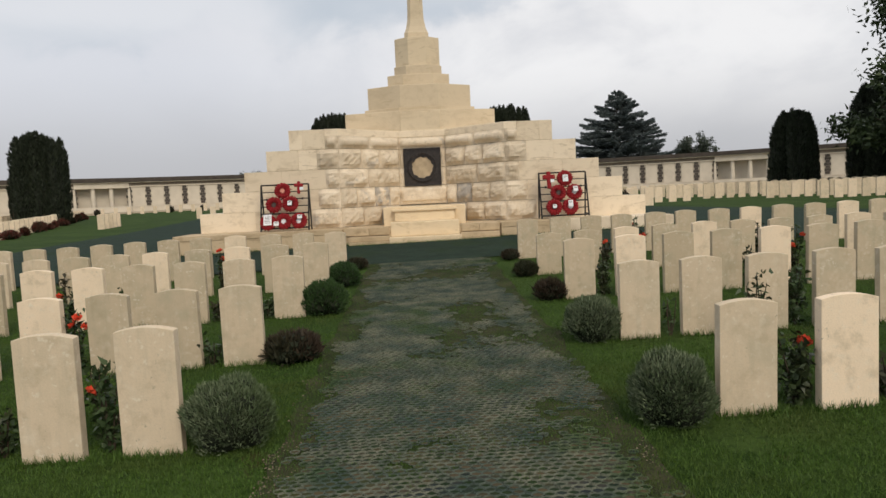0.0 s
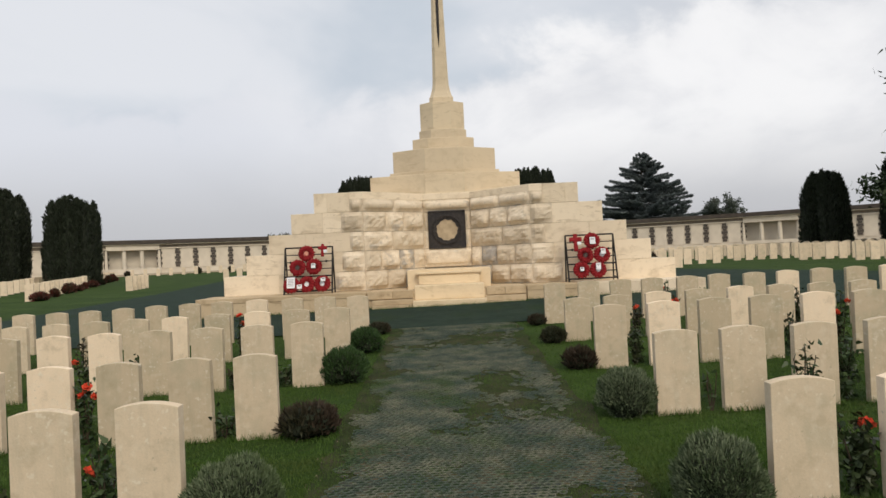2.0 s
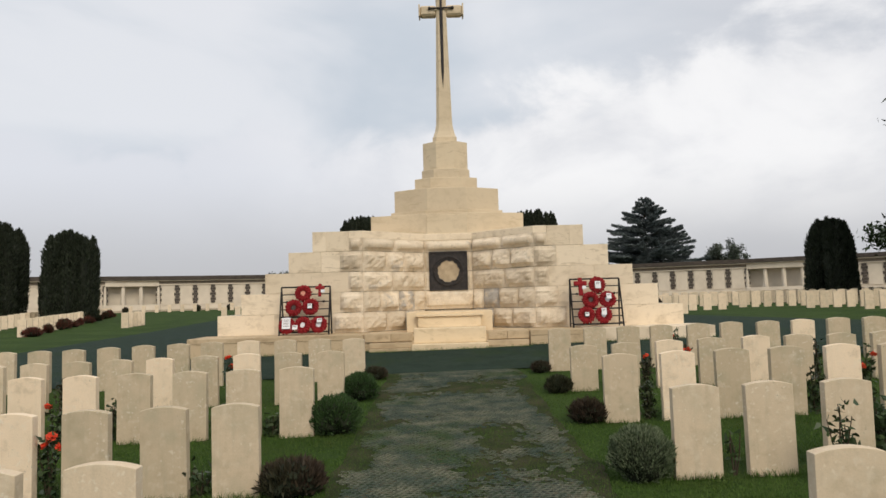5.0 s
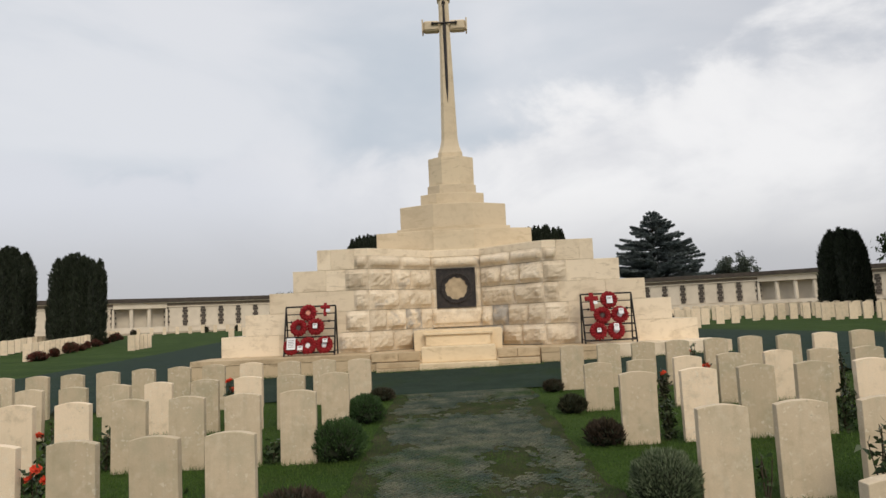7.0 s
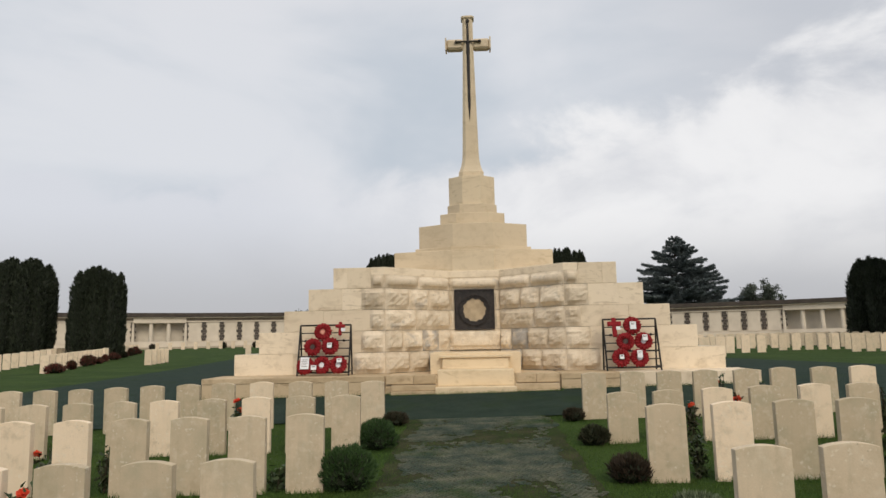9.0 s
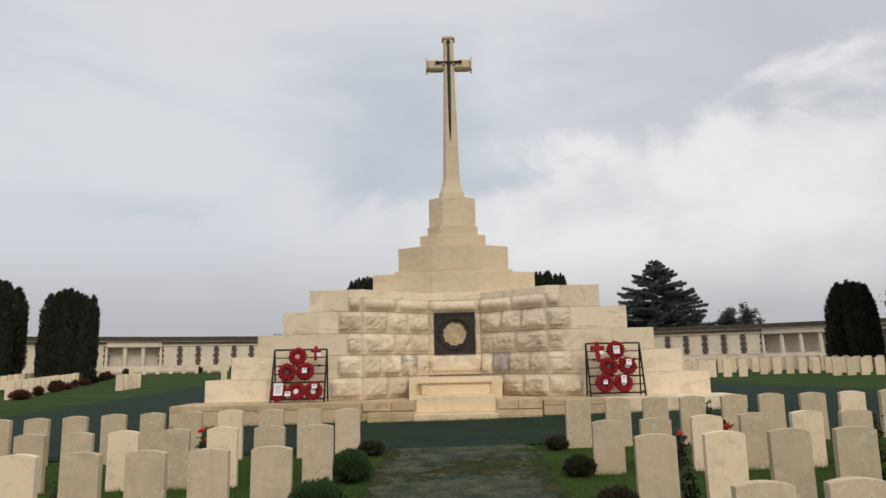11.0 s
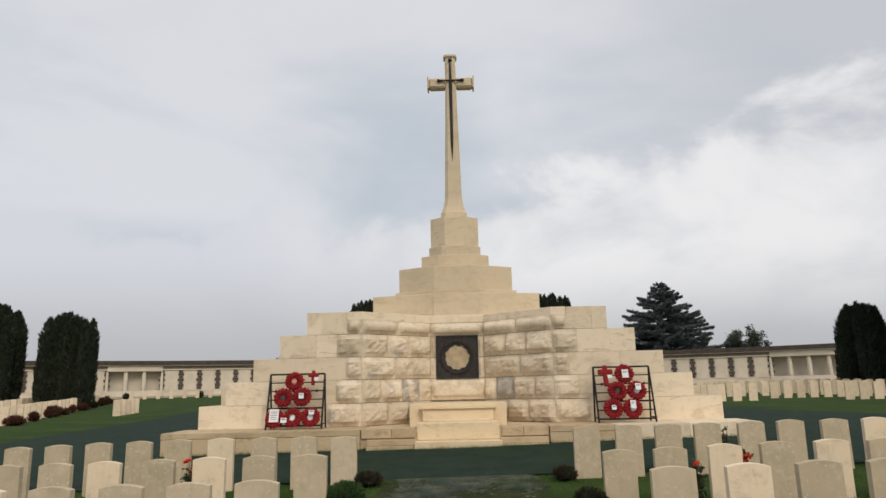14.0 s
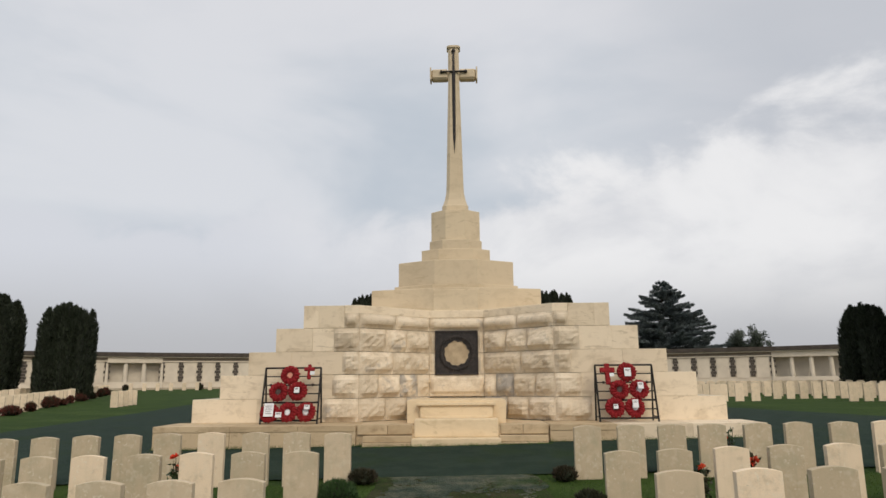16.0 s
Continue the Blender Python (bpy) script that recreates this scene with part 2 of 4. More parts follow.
def mesh_of(name, verts, faces, material, smooth=False):
    me = bpy.data.meshes.new(name)
    me.from_pydata(verts, [], faces)
    if smooth:
        me.polygons.foreach_set("use_smooth", [True] * len(me.polygons))
    me.materials.append(material)
    return me


def add_box(bm, x0, x1, y0, y1, z0, z1, m=None):
    c = ((x0 + x1) / 2, (y0 + y1) / 2, (z0 + z1) / 2)
    t = Matrix.Translation(c) @ Matrix.Diagonal((abs(x1 - x0), abs(y1 - y0), abs(z1 - z0), 1))
    if m is not None:
        t = m @ t
    return bmesh.ops.create_cube(bm, size=1.0, matrix=t)["verts"]


def bevelled(bm, w, seg=2):
    bmesh.ops.bevel(bm, geom=bm.edges[:], offset=w, segments=seg, affect="EDGES", profile=0.6)
    return bm


def box(x0, x1, y0, y1, z0, z1, w=0.01):
    bm = bmesh.new()
    add_box(bm, x0, x1, y0, y1, z0, z1)
    return bevelled(bm, w) if w else bm


def prism(points, z0, z1, w=0.012):
    """An upright block over an outline given anticlockwise."""
    bm = bmesh.new()
    f = bm.faces.new([bm.verts.new((x, y, z0)) for x, y in points])
    up = bmesh.ops.extrude_face_region(bm, geom=[f])
    for v in up["geom"]:
        if isinstance(v, bmesh.types.BMVert):
            v.co.z = z1
    bmesh.ops.recalc_face_normals(bm, faces=bm.faces[:])
    return bevelled(bm, w) if w else bm


def tube(bm, a, b, r0, r1=None, n=8):
    a, b = Vector(a), Vector(b)
    r1 = r0 if r1 is None else r1
    d = b - a
    m = Matrix.Translation((a + b) / 2) @ d.to_track_quat("Z", "Y").to_matrix().to_4x4()
    bmesh.ops.create_cone(bm, cap_ends=True, segments=n, radius1=r0, radius2=r1, depth=d.length, matrix=m)


# ---------------------------------------------------------------- ground


def ground_z(x, y):
    """Height of the lawn: it climbs to the memorial and then more gently, and leans a little to one side."""
    rise = 0.033 * (max(min(y, 17), -40) - 5) + 0.011 * min(max(0, y - 17), 90)
    bank = 0.09 * max(0, min(1, (y - 13.4) / 2.6)) * max(0, min(1, (32 - y) / 12))
    return rise + bank + 0.016 * max(-9, min(9, x)) * max(0, min(1, (60 - y) / 40))


def spread(stops):
    out = []
    for a, b, step in stops:
        out += list(np.arange(a, b, step))
    return out + [stops[-1][1]]


gx = spread([(-2000, -200, 300), (-200, -40, 20), (-40, -10, 3), (-10, 10, 0.4), (10, 40, 3), (40, 200, 20), (200, 2000, 300)])
gy = spread([(-600, -50, 110), (-50, 0, 5), (0, 17, 0.4), (17, 20, 1), (20, 110, 5), (110, 2000, 270)])
nx = len(gx)
gv = [(x, y, ground_z(x, y) + (0.012 * noise.noise((x * 0.8, y * 0.8, 0)) if abs(x) < 10 and 0 < y < 16 else 0)) for y in gy for x in gx]
gf = [(j * nx + i, j * nx + i + 1, (j + 1) * nx + i + 1, (j + 1) * nx + i) for j in range(len(gy) - 1) for i in range(nx - 1)]
lawn = tagged(new("ground", mesh_of("ground", gv, gf, M_GROUND, True)), "mown dark green grass lawn of the burial ground", "lawn", kind="structure")


def strip(name, ys, left, right, n, lift, material):
    """A sheet that lies on the ground between two edges given along y."""
    verts = []
    for y in ys:
        a, b = left(y), right(y)
        for i in range(n + 1):
            x = a + (b - a) * i / n
            verts.append((x, y, ground_z(x, y) + lift))
    faces = [(j * (n + 1) + i, j * (n + 1) + i + 1, (j + 1) * (n + 1) + i + 1, (j + 1) * (n + 1) + i) for j in range(len(ys) - 1) for i in range(n)]
    return new(name, mesh_of(name, verts, faces, material, True))


def wob(y, s, a=0.10):
    return a * noise.noise((y * 1.3, s, 0)) + a * 0.6 * noise.noise((y * 4.1, s + 9, 0))


PATH_L = lambda y: -0.98 - 0.012 * (y - 5) + wob(y, 1)
PATH_R = lambda y: 1.22 - 0.006 * (y - 5) + wob(y, 5)
tagged(strip("path", list(np.arange(-12, 13.7, 0.15)), PATH_L, PATH_R, 14, 0.022, M_PATH), "dark rubber ring matting path with grass growing through", "path", kind="structure")
ring_l = lambda y: -11.6 - 0.11 * (y - 17) + wob(y, 11, 0.15) + (30 if y > 60 else 0)
ring_r = lambda y: 12.0 - max(0, y - 16) * 0.24 + wob(y, 15, 0.15)
tagged(strip("path", list(np.arange(13.45, 46, 0.35)), ring_l, ring_r, 60, 0.024, M_TURF), "blue-green matting walk round the stone memorial", "path", kind="structure")

# ---------------------------------------------------------------- the memorial
memorial = thing("stone_memorial", "stepped cream limestone war memorial with rock-faced blocks and a tall cross", "memorial", at=(0, 0, 0))
FRONT = 17.6
LEVEL = [0.83, 1.305, 1.795, 2.27, 2.76, 3.24]
OUTER = [5.50, 4.93, 4.355, 3.795, 3.22]
RUSTIC = [2.77, 2.58, 2.38, 2.57, 2.355]
BEND, NICHE, BACK = 2.03, 0.62, 18.92
J = 0.006


def rustic_block(w, h, seed, bulge=0.08, rough=0.05, material=None):
    """A rock-faced block: x across, z up, its face towards -y; the back is open inside the wall."""
    nu, nv = max(8, int(w / 0.05)), max(7, int(h / 0.05))
    verts, faces = [], []
    for j in range(nv + 1):
        for i in range(nu + 1):
            u, v = i / nu, j / nv
            ex, ez = min(u, 1 - u) * w, min(v, 1 - v) * h
            e = min(1, ex / 0.085) * min(1, ez / 0.11)
            e = e * e * (3 - 2 * e)
            p = Vector((u * w * 2.6 + seed * 7.1, v * h * 3.4, seed))
            rock = noise.noise(p) + 0.55 * abs(noise.noise(p * 2.3)) + 0.3 * noise.noise(p * 5.1)
            out = e * (bulge * (1 - (2 * u - 1) ** 4 * 0.5) * (1 - (2 * v - 1) ** 2 * 0.6) + rough * rock)
            verts.append((u * w, -max(0.0, out), v * h))
    n = nu + 1
    faces = [(j * n + i, j * n + i + 1, (j + 1) * n + i + 1, (j + 1) * n + i) for j in range(nv) for i in range(nu)]
    k = len(verts)
    verts += [(0, 0.12, 0), (w, 0.12, 0), (w, 0.12, h), (0, 0.12, h)]
    c = [0, nu, nv * n + nu, nv * n]
    faces.append([k] + [k + 1] + [i for i in range(nu, -1, -1)])
    faces.append([k + 2, k + 3] + [nv * n + i for i in range(nu + 1)])
    faces.append([k + 3, k] + [j * n for j in range(nv + 1)])
    faces.append([k + 1, k + 2] + [j * n + nu for j in range(nv, -1, -1)])
    faces.append([k + 1, k, k + 3, k + 2])
    return mesh_of("block", verts, faces, material or M_RUST, False)


# core behind the blocks
core = bmesh.new()
for i in range(5):
    z0, z1 = LEVEL[i], LEVEL[i + 1]
    o = OUTER[i] - 0.05
    pts = [(-o, FRONT + 0.06), (-BEND, FRONT + 0.06), (-NICHE, BACK + 0.06), (NICHE, BACK + 0.06), (BEND, FRONT + 0.06), (o, FRONT + 0.06), (o, 23.4), (-o, 23.4)]
    b = prism(pts, z0, z1 - (0.03 if i == 4 else 0), 0)
    me = finish(b, "tmp")
    core.from_mesh(me)
    bpy.data.meshes.remove(me)
part("core", core, M_CORE, memorial)

# smooth wing blocks, course by course
WING_JOINTS = [[4.15], [3.35], [3.45], [3.02], [2.9]]
for side in (-1, 1):
    for i in range(5):
        cuts = [RUSTIC[i]] + WING_JOINTS[i] + [OUTER[i]]
        if side > 0 and i == 3:
            cuts = [RUSTIC[i], 3.25, OUTER[i]]
        for a, b in zip(cuts[:-1], cuts[1:]):
            x0, x1 = sorted((side * (a + 0.001), side * (b - (0.001 if b < OUTER[i] else 0))))
            set_back = 0.006 * ((i * 7 + int(a * 10)) % 3)
            part("wing_block", box(x0, x1, FRONT + set_back, 23.45, LEVEL[i] + (0.002 if i else 0), LEVEL[i + 1] - 0.002, 0.004), M_ASH, memorial)

# rock-faced blocks round the hollow front
DIAG = math.hypot(BEND - NICHE, BACK - FRONT)
FACE_CUTS = [[0, 0.36, 0.66, 1], [0, 0.26, 0.56, 0.82, 1], [0, 0.46, 1], [0, 0.36, 0.66, 1], [0, 0.5, 1]]
seed = 1
for i in range(5):
    h = LEVEL[i + 1] - LEVEL[i] - 2 * J
    top = i == 4
    if top:
        h -= 0.16
    bulge, rough = (0.11, 0.015) if top else (0.085, 0.07)
    for side in (-1, 1):
        w = RUSTIC[i] - BEND - J
        x = -RUSTIC[i] if side < 0 else BEND + J
        ob = part("rock_faced_block", rustic_block(w, h, seed, bulge, rough), None, memorial)
        ob.matrix_local = pose(x, FRONT - 0.004, LEVEL[i] + J)
        seed += 1
        turn = math.degrees(math.atan2(BACK - FRONT, BEND - NICHE))
        for a, b in zip(FACE_CUTS[i][:-1], FACE_CUTS[i][1:]):
            w = (b - a) * DIAG - J
            stained = i < 2 and b == FACE_CUTS[i][-2 if i else -1]
            ob = part("rock_faced_block", rustic_block(w, h, seed, bulge, rough, M_RUSTGREY if stained else None), None, memorial, "grey-stained rock-faced block" if stained else "")
            if side < 0:
                ob.matrix_local = pose(-BEND, FRONT, LEVEL[i] + J, 0, 0, turn) @ pose(a * DIAG + J / 2, 0, 0)
            else:
                ob.matrix_local = pose(NICHE, BACK, LEVEL[i] + J, 0, 0, -turn) @ pose((1 - b) * DIAG + J / 2, 0, 0)
            seed += 1
    if i in (1, 4):
        ob = part("rock_faced_block", rustic_block(2 * NICHE - J, h, seed, bulge, 0.02), None, memorial)
        ob.matrix_local = pose(-NICHE + J / 2, BACK, LEVEL[i] + J)
        seed += 1
    elif i in (2, 3):
        for x in (-NICHE, 0.47):
            ob = part("rock_faced_block", rustic_block(NICHE - 0.475, h, seed, 0.04, 0.02), None, memorial)
            ob.matrix_local = pose(x + 0.002, BACK, LEVEL[i] + J)
            seed += 1
# smooth coping over the rock-faced course
cop = [(-3.21, FRONT), (-BEND, FRONT), (-NICHE, BACK - 0.02), (NICHE, BACK - 0.02), (BEND, FRONT), (3.21, FRONT), (3.21, 19.9), (-3.21, 19.9)]
part("coping", prism([(x * 0.733, y + 0.004) if abs(x) > 3 else (x, y) for x, y in cop], LEVEL[5] - 0.17, LEVEL[5] + 0.004, 0.012), M_ASH, memorial)

# upper tiers


def tier(front, fx, side_y, sx, z0, z1, mat, split=False):
    back = 2 * 20.6 - front
    bs = 2 * 20.6 - side_y
    pts = [(-fx, front), (fx, front), (sx, side_y), (sx, bs), (fx, back), (-fx, back), (-sx, bs), (-sx, side_y)]
    part("tier", prism(pts, z0, z1, 0.015), mat, memorial)


tier(19.0, 0.54, 19.40, 2.02, 3.2, 3.785, M_TOP)
part("tier_front_block", box(-0.53, 0.53, 18.975, 19.3, 3.24, 3.745, 0.012), M_TOP, memorial)
tier(19.20, 0.56, 19.66, 1.50, 3.785, 3.90, M_TOP)
tier(19.25, 0.51, 19.74, 1.405, 3.90, 4.50, M_TOP)
tier(19.75, 0.42, 20.0, 0.855, 4.50, 4.86, M_TOP)
tier(19.85, 0.33, 20.15, 0.66, 4.86, 5.12, M_TOP)
tier(20.0, 0.25, 20.3, 0.62, 5.12, 5.92, M_TOP)

# cross with a bronze sword
CY = 20.6


def loft(rings):
    """Joins eight-sided rings (half width, half depth, chamfer, z) into one shaft."""
    bm = bmesh.new()
    rows = []
    for hw, hd, c, z in rings:
        pts = [(-hw + c, -hd), (hw - c, -hd), (hw, -hd + c), (hw, hd - c), (hw - c, hd), (-hw + c, hd), (-hw, hd - c), (-hw, -hd + c)]
        rows.append([bm.verts.new((x, CY + y, z)) for x, y in pts])
    for a, b in zip(rows[:-1], rows[1:]):
        for k in range(8):
            bm.faces.new((a[k], a[(k + 1) % 8], b[(k + 1) % 8], b[k]))
    bm.faces.new(rows[0][::-1])
    bm.faces.new(rows[-1])
    return bm


part("cross_shaft", loft([(0.34, 0.32, 0.11, 5.92), (0.34, 0.32, 0.11, 6.10), (0.315, 0.30, 0.10, 6.14), (0.27, 0.26, 0.10, 6.28), (0.232, 0.23, 0.09, 6.48), (0.222, 0.22, 0.086, 6.7), (0.182, 0.18, 0.072, 8.4), (0.150, 0.15, 0.06, 9.72), (0.15, 0.15, 0.06, 10.02), (0.145, 0.145, 0.055, 10.58)]), M_TOP, memorial)
part("cross_cap", loft([(0.15, 0.15, 0.05, 10.58), (0.185, 0.18, 0.06, 10.61), (0.185, 0.18, 0.06, 10.66), (0.15, 0.15, 0.05, 10.68)]), M_TOP, memorial)
for side in (-1, 1):
    arm = bmesh.new()
    add_box(arm, side * 0.14, side * 0.61, CY - 0.14, CY + 0.14, 9.70, 10.0)
    bevelled(arm, 0.05, 1)
    part("cross_arm", arm, M_TOP, memorial)
    part("arm_end", box(side * 0.605, side * 0.645, CY - 0.165, CY + 0.165, 9.68, 10.03, 0.010), M_TOP, memorial)
sword = thing("bronze_sword", "dark bronze sword fixed point down on the stone cross", "sword")
blade = bmesh.new()
rows = []
for hw, z, y in ((0.004, 7.55, 20.405), (0.036, 8.0, 20.40), (0.047, 9.85, 20.425)):
    rows.append([blade.verts.new(p) for p in ((-hw, y, z), (0, y - 0.03, z), (hw, y, z), (0, y + 0.03, z))])
for a, b in zip(rows[:-1], rows[1:]):
    for k in range(4):
        blade.faces.new((a[k], a[(k + 1) % 4], b[(k + 1) % 4], b[k]))
part("blade", blade, M_BRONZE, sword)
g = bmesh.new()
tube(g, (-0.34, 20.42, 9.89), (0.34, 20.42, 9.89), 0.026)
for s in (-1, 1):
    bmesh.ops.create_icosphere(g, subdivisions=1, radius=0.052, matrix=Matrix.Translation((s * 0.33, 20.42, 9.89)))
part("crossguard", g, M_BRONZE, sword)
g = bmesh.new()
tube(g, (0, 20.43, 9.85), (0, 20.43, 10.5), 0.036, 0.026)
bmesh.ops.create_icosphere(g, subdivisions=2, radius=0.056, matrix=Matrix.Translation((0, 20.43, 10.5)))
part("grip", g, M_BRONZE, sword)
bm = bmesh.new()
add_box(bm, -0.02, 0.02, 20.42, 20.47, 9.0, 9.05)
part("bracket", bm, M_BRONZE, sword)

# plinth
PF = 16.42
for a, b in ((-5.77, -4.3), (-4.3, -3.0), (-3.0, -1.9), (1.75, 3.0), (3.0, 4.4), (4.4, 5.77)):
    if a > 2.9:
        part("plinth_block", box(a + 0.001, b - 0.001, PF, FRONT + 0.05, 0.1, 0.832, 0.005), M_ASH, memorial)
        continue
    part("plinth_slab", box(a + 0.002, b - 0.002, PF, FRONT + 0.05, 0.72, 0.832, 0.008), M_PLINTH, memorial)
    part("plinth_block", box(a + 0.003, b - 0.003, PF + 0.012, FRONT + 0.05, 0.1, 0.718, 0.006), M_PLINTH, memorial)
fl = [(-1.9, PF + 0.1), (1.75, PF + 0.1), (1.75, FRONT + 0.2), (NICHE, BACK), (-NICHE, BACK), (-1.9, FRONT + 0.2)]
part("plinth_floor", prism(fl, 0.1, 0.825, 0.01), M_PLINTH, memorial)
for a, b in ((-1.88, -1.3), (-1.3, -0.83), (0.83, 1.25), (1.25, 1.73)):
    part("step_block", box(a + 0.004, b - 0.004, PF + 0.05, PF + 0.5, 0.66, 0.835, 0.008), M_PLINTH, memorial)
for z0, z1, fy in ((0.1, 0.42, 16.2), (0.425, 0.53, 16.24), (0.535, 0.64, 16.30)):
    for a, b in ((-1.75, -0.82), (0.80, 1.70)):
        part("step_block", box(a, b, fy, PF + 0.2, z0, z1, 0.008), M_PLINTH, memorial)
bench = thing("altar_block", "pale yellow limestone altar block with a recessed panel", "altar")
part("base", box(-0.83, 0.82, 16.16, 16.9, 0.1, 0.60, 0.012), M_ALTAR, bench)
part("ledge", box(-0.80, 0.79, 16.5, 17.4, 0.60, 0.93, 0.02), M_ALTAR, bench)
part("back", box(-0.99, 0.98, 17.15, BACK, 0.80, 1.27, 0.012), M_ALTAR, bench)
part("panel", box(-0.72, 0.71, 17.0, 17.3, 0.93, 1.17, 0.02), M_ALTAR, bench)
part("cap", box(-0.78, 0.77, 16.95, 17.3, 1.17, 1.22, 0.01), M_ALTAR, bench)
part("lower_moulding", box(-0.62, 0.62, 16.94, 17.1, 0.93, 0.97, 0.01), M_ALTAR, bench)

# bronze wreath plaque
# tan stone darkened in colour for the shadow within the wreath opening
M_OPENING = plain_material("tan_stone_shadowed", (0.36, 0.285, 0.19), (0.50, 0.40, 0.27), 5, 0.9)
plaque = thing("bronze_plaque", "dark bronze wreath framing a round stone opening in the memorial", "plaque")
PY = BACK - 0.03
fr = bmesh.new()
N = 48
outer, inner = [], []
for k in range(N):
    a = 2 * math.pi * k / N
    c, s = math.cos(a), math.sin(a)
    f = 0.485 / max(abs(c), abs(s))
    r = 0.275 + 0.012 * math.sin(a * 12) + 0.008 * math.sin(a * 7 + 1)
    outer.append((c * f, s * f))
    inner.append((c * r, s * r - 0.01))
for k in range(N):
    l = (k + 1) % N
    q = [(outer[k], PY), (outer[l], PY), (inner[l], PY), (inner[k], PY)]
    fr.faces.new([fr.verts.new((p[0], y, 2.278 + p[1])) for p, y in q])
    q = [(inner[k], PY), (inner[l], PY), (inner[l], PY + 0.05), (inner[k], PY + 0.05)]
    fr.faces.new([fr.verts.new((p[0], y, 2.278 + p[1])) for p, y in q])
bmesh.ops.remove_doubles(fr, verts=fr.verts[:], dist=1e-4)
part("plate", fr, M_BRONZE, plaque)
part("stone_disc", box(-0.4, 0.4, PY + 0.02, BACK + 0.05, 1.88, 2.68, 0), M_OPENING, plaque, "tan stone inside the wreath, its shadow painted into the colour")
for a in range(40):
    t = 2 * math.pi * a / 40
    lf = bmesh.new()
    bmesh.ops.create_icosphere(lf, subdivisions=1, radius=1.0, matrix=pose(0.365 * math.cos(t), PY - 0.012, 2.27 + 0.365 * math.sin(t), 0, -math.degrees(t) - 60 + 25 * (a % 2), 0) @ Matrix.Diagonal((0.075, 0.018, 0.026, 1)))
    part("wreath_leaf", lf, M_BRONZE, plaque)
for x0, x1, z0, z1 in ((-0.49, 0.49, 2.74, 2.775), (-0.49, 0.49, 1.783, 1.815), (-0.49, -0.46, 1.815, 2.74), (0.46, 0.49, 1.815, 2.74)):
    part("rim", box(x0, x1, PY - 0.02, PY + 0.03, z0, z1, 0.006), M_BRONZE, plaque)

# ---------------------------------------------------------------- headstones


def headstone_mesh(seed):
    rnd = random.Random(seed)
    w, t, h, rise = 0.186, 0.038, 1.0, 0.028
    bm = bmesh.new()
    outline = [(-w, -0.15 - 0.8), (w, -0.15 - 0.8)]
    n = 12
    for k in range(n + 1):
        u = 1 - 2 * k / n
        outline.append((u * w, -rise * u * u))
    f = bm.faces.new([bm.verts.new((x, -t, z)) for x, z in outline])
    ext = bmesh.ops.extrude_face_region(bm, geom=[f])
    for v in ext["geom"]:
        if isinstance(v, bmesh.types.BMVert):
            v.co.y = t
    bmesh.ops.recalc_face_normals(bm, faces=bm.faces[:])
    sharp = [e for e in bm.edges if e.calc_face_angle(0) > 0.6]
    bmesh.ops.bevel(bm, geom=sharp, offset=0.004, segments=2, affect="EDGES", profile=0.5)
    me = finish(bm, "headstone")
    me.materials.append(M_HEAD)
    return me


HEADS = [headstone_mesh(s) for s in range(3)]
STONE_LABEL = "upright cream limestone headstone with a gently curved top, weathered back"
CLEAN_LABEL = "clean pale cream limestone headstone with a gently curved top"
GREY_LABEL = "grey-stained limestone headstone with a gently curved top and lichen"
# how clean each stone is, row by row outwards from the path
TONE = {
    -1: [[0.62, 0.6], [0.5, 0.36, 0.36, 0.95], [0.5, 0.45, 0.4, 0.38, 0.95, 0.9], [0.44, 0.3, 0.95, 0.29, 0.87, 0.44, 0.34, 0.54], [0.54, 0.39, 0.39, 0.8, 0.34, 0.3, 0.34, 0.36, 0.34, 0.36]],
    1: [[0.55, 1.0], [0.55, 0.5, 0.5, 0.42, 0.42], [0.42, 0.95, 0.26, 0.3, 0.95, 0.35, 0.35], [0.35, 0.28, 0.87, 0.32, 0.85, 0.35, 0.32, 0.35], [0.32, 0.4, 0.3, 0.32, 0.32, 0.35, 0.32, 0.9, 0.35, 0.32, 0.85]],
}
rnd = random.Random(4)
ROWS = [5.02, 7.0, 9.06, 11.08, 13.1]
# where each stone stands across its row, and how high its top is over the lawn, outwards from the path
ACROSS = {
    -1: [[-1.762, -2.373], [-1.712, -2.289, -2.909], [-1.687, -2.279, -2.867, -3.475, -4.079], [-1.668, -2.262, -2.848, -3.437, -4.067, -4.641, -5.231, -5.839], [-1.635, -2.210, -2.791, -3.423, -4.044, -4.618, -5.215, -5.805, -6.400, -6.989]],
    1: [[1.989, 2.633], [1.933, 2.513, 3.141, 3.764], [1.859, 2.490, 3.082, 3.684], [1.857, 2.436, 3.050, 3.633, 4.248, 4.838], [1.850, 2.450, 3.012, 3.570, 4.191, 4.755, 5.368, 5.962, 6.557]],
}
TALL = {
    -1: [[0.810, 0.802], [0.739, 0.736, 0.735], [0.757, 0.754, 0.758, 0.763, 0.763], [0.710, 0.717, 0.720, 0.717, 0.715, 0.716, 0.715, 0.713], [0.698, 0.719, 0.728, 0.740, 0.743, 0.740, 0.739, 0.730, 0.719, 0.720]],
    1: [[0.735, 0.731], [0.734, 0.734, 0.727, 0.734], [0.744, 0.748, 0.752, 0.749], [0.636, 0.644, 0.657, 0.665, 0.667, 0.659], [0.717, 0.714, 0.707, 0.702, 0.698, 0.699, 0.691, 0.689, 0.693]],
}
STEP = 0.603


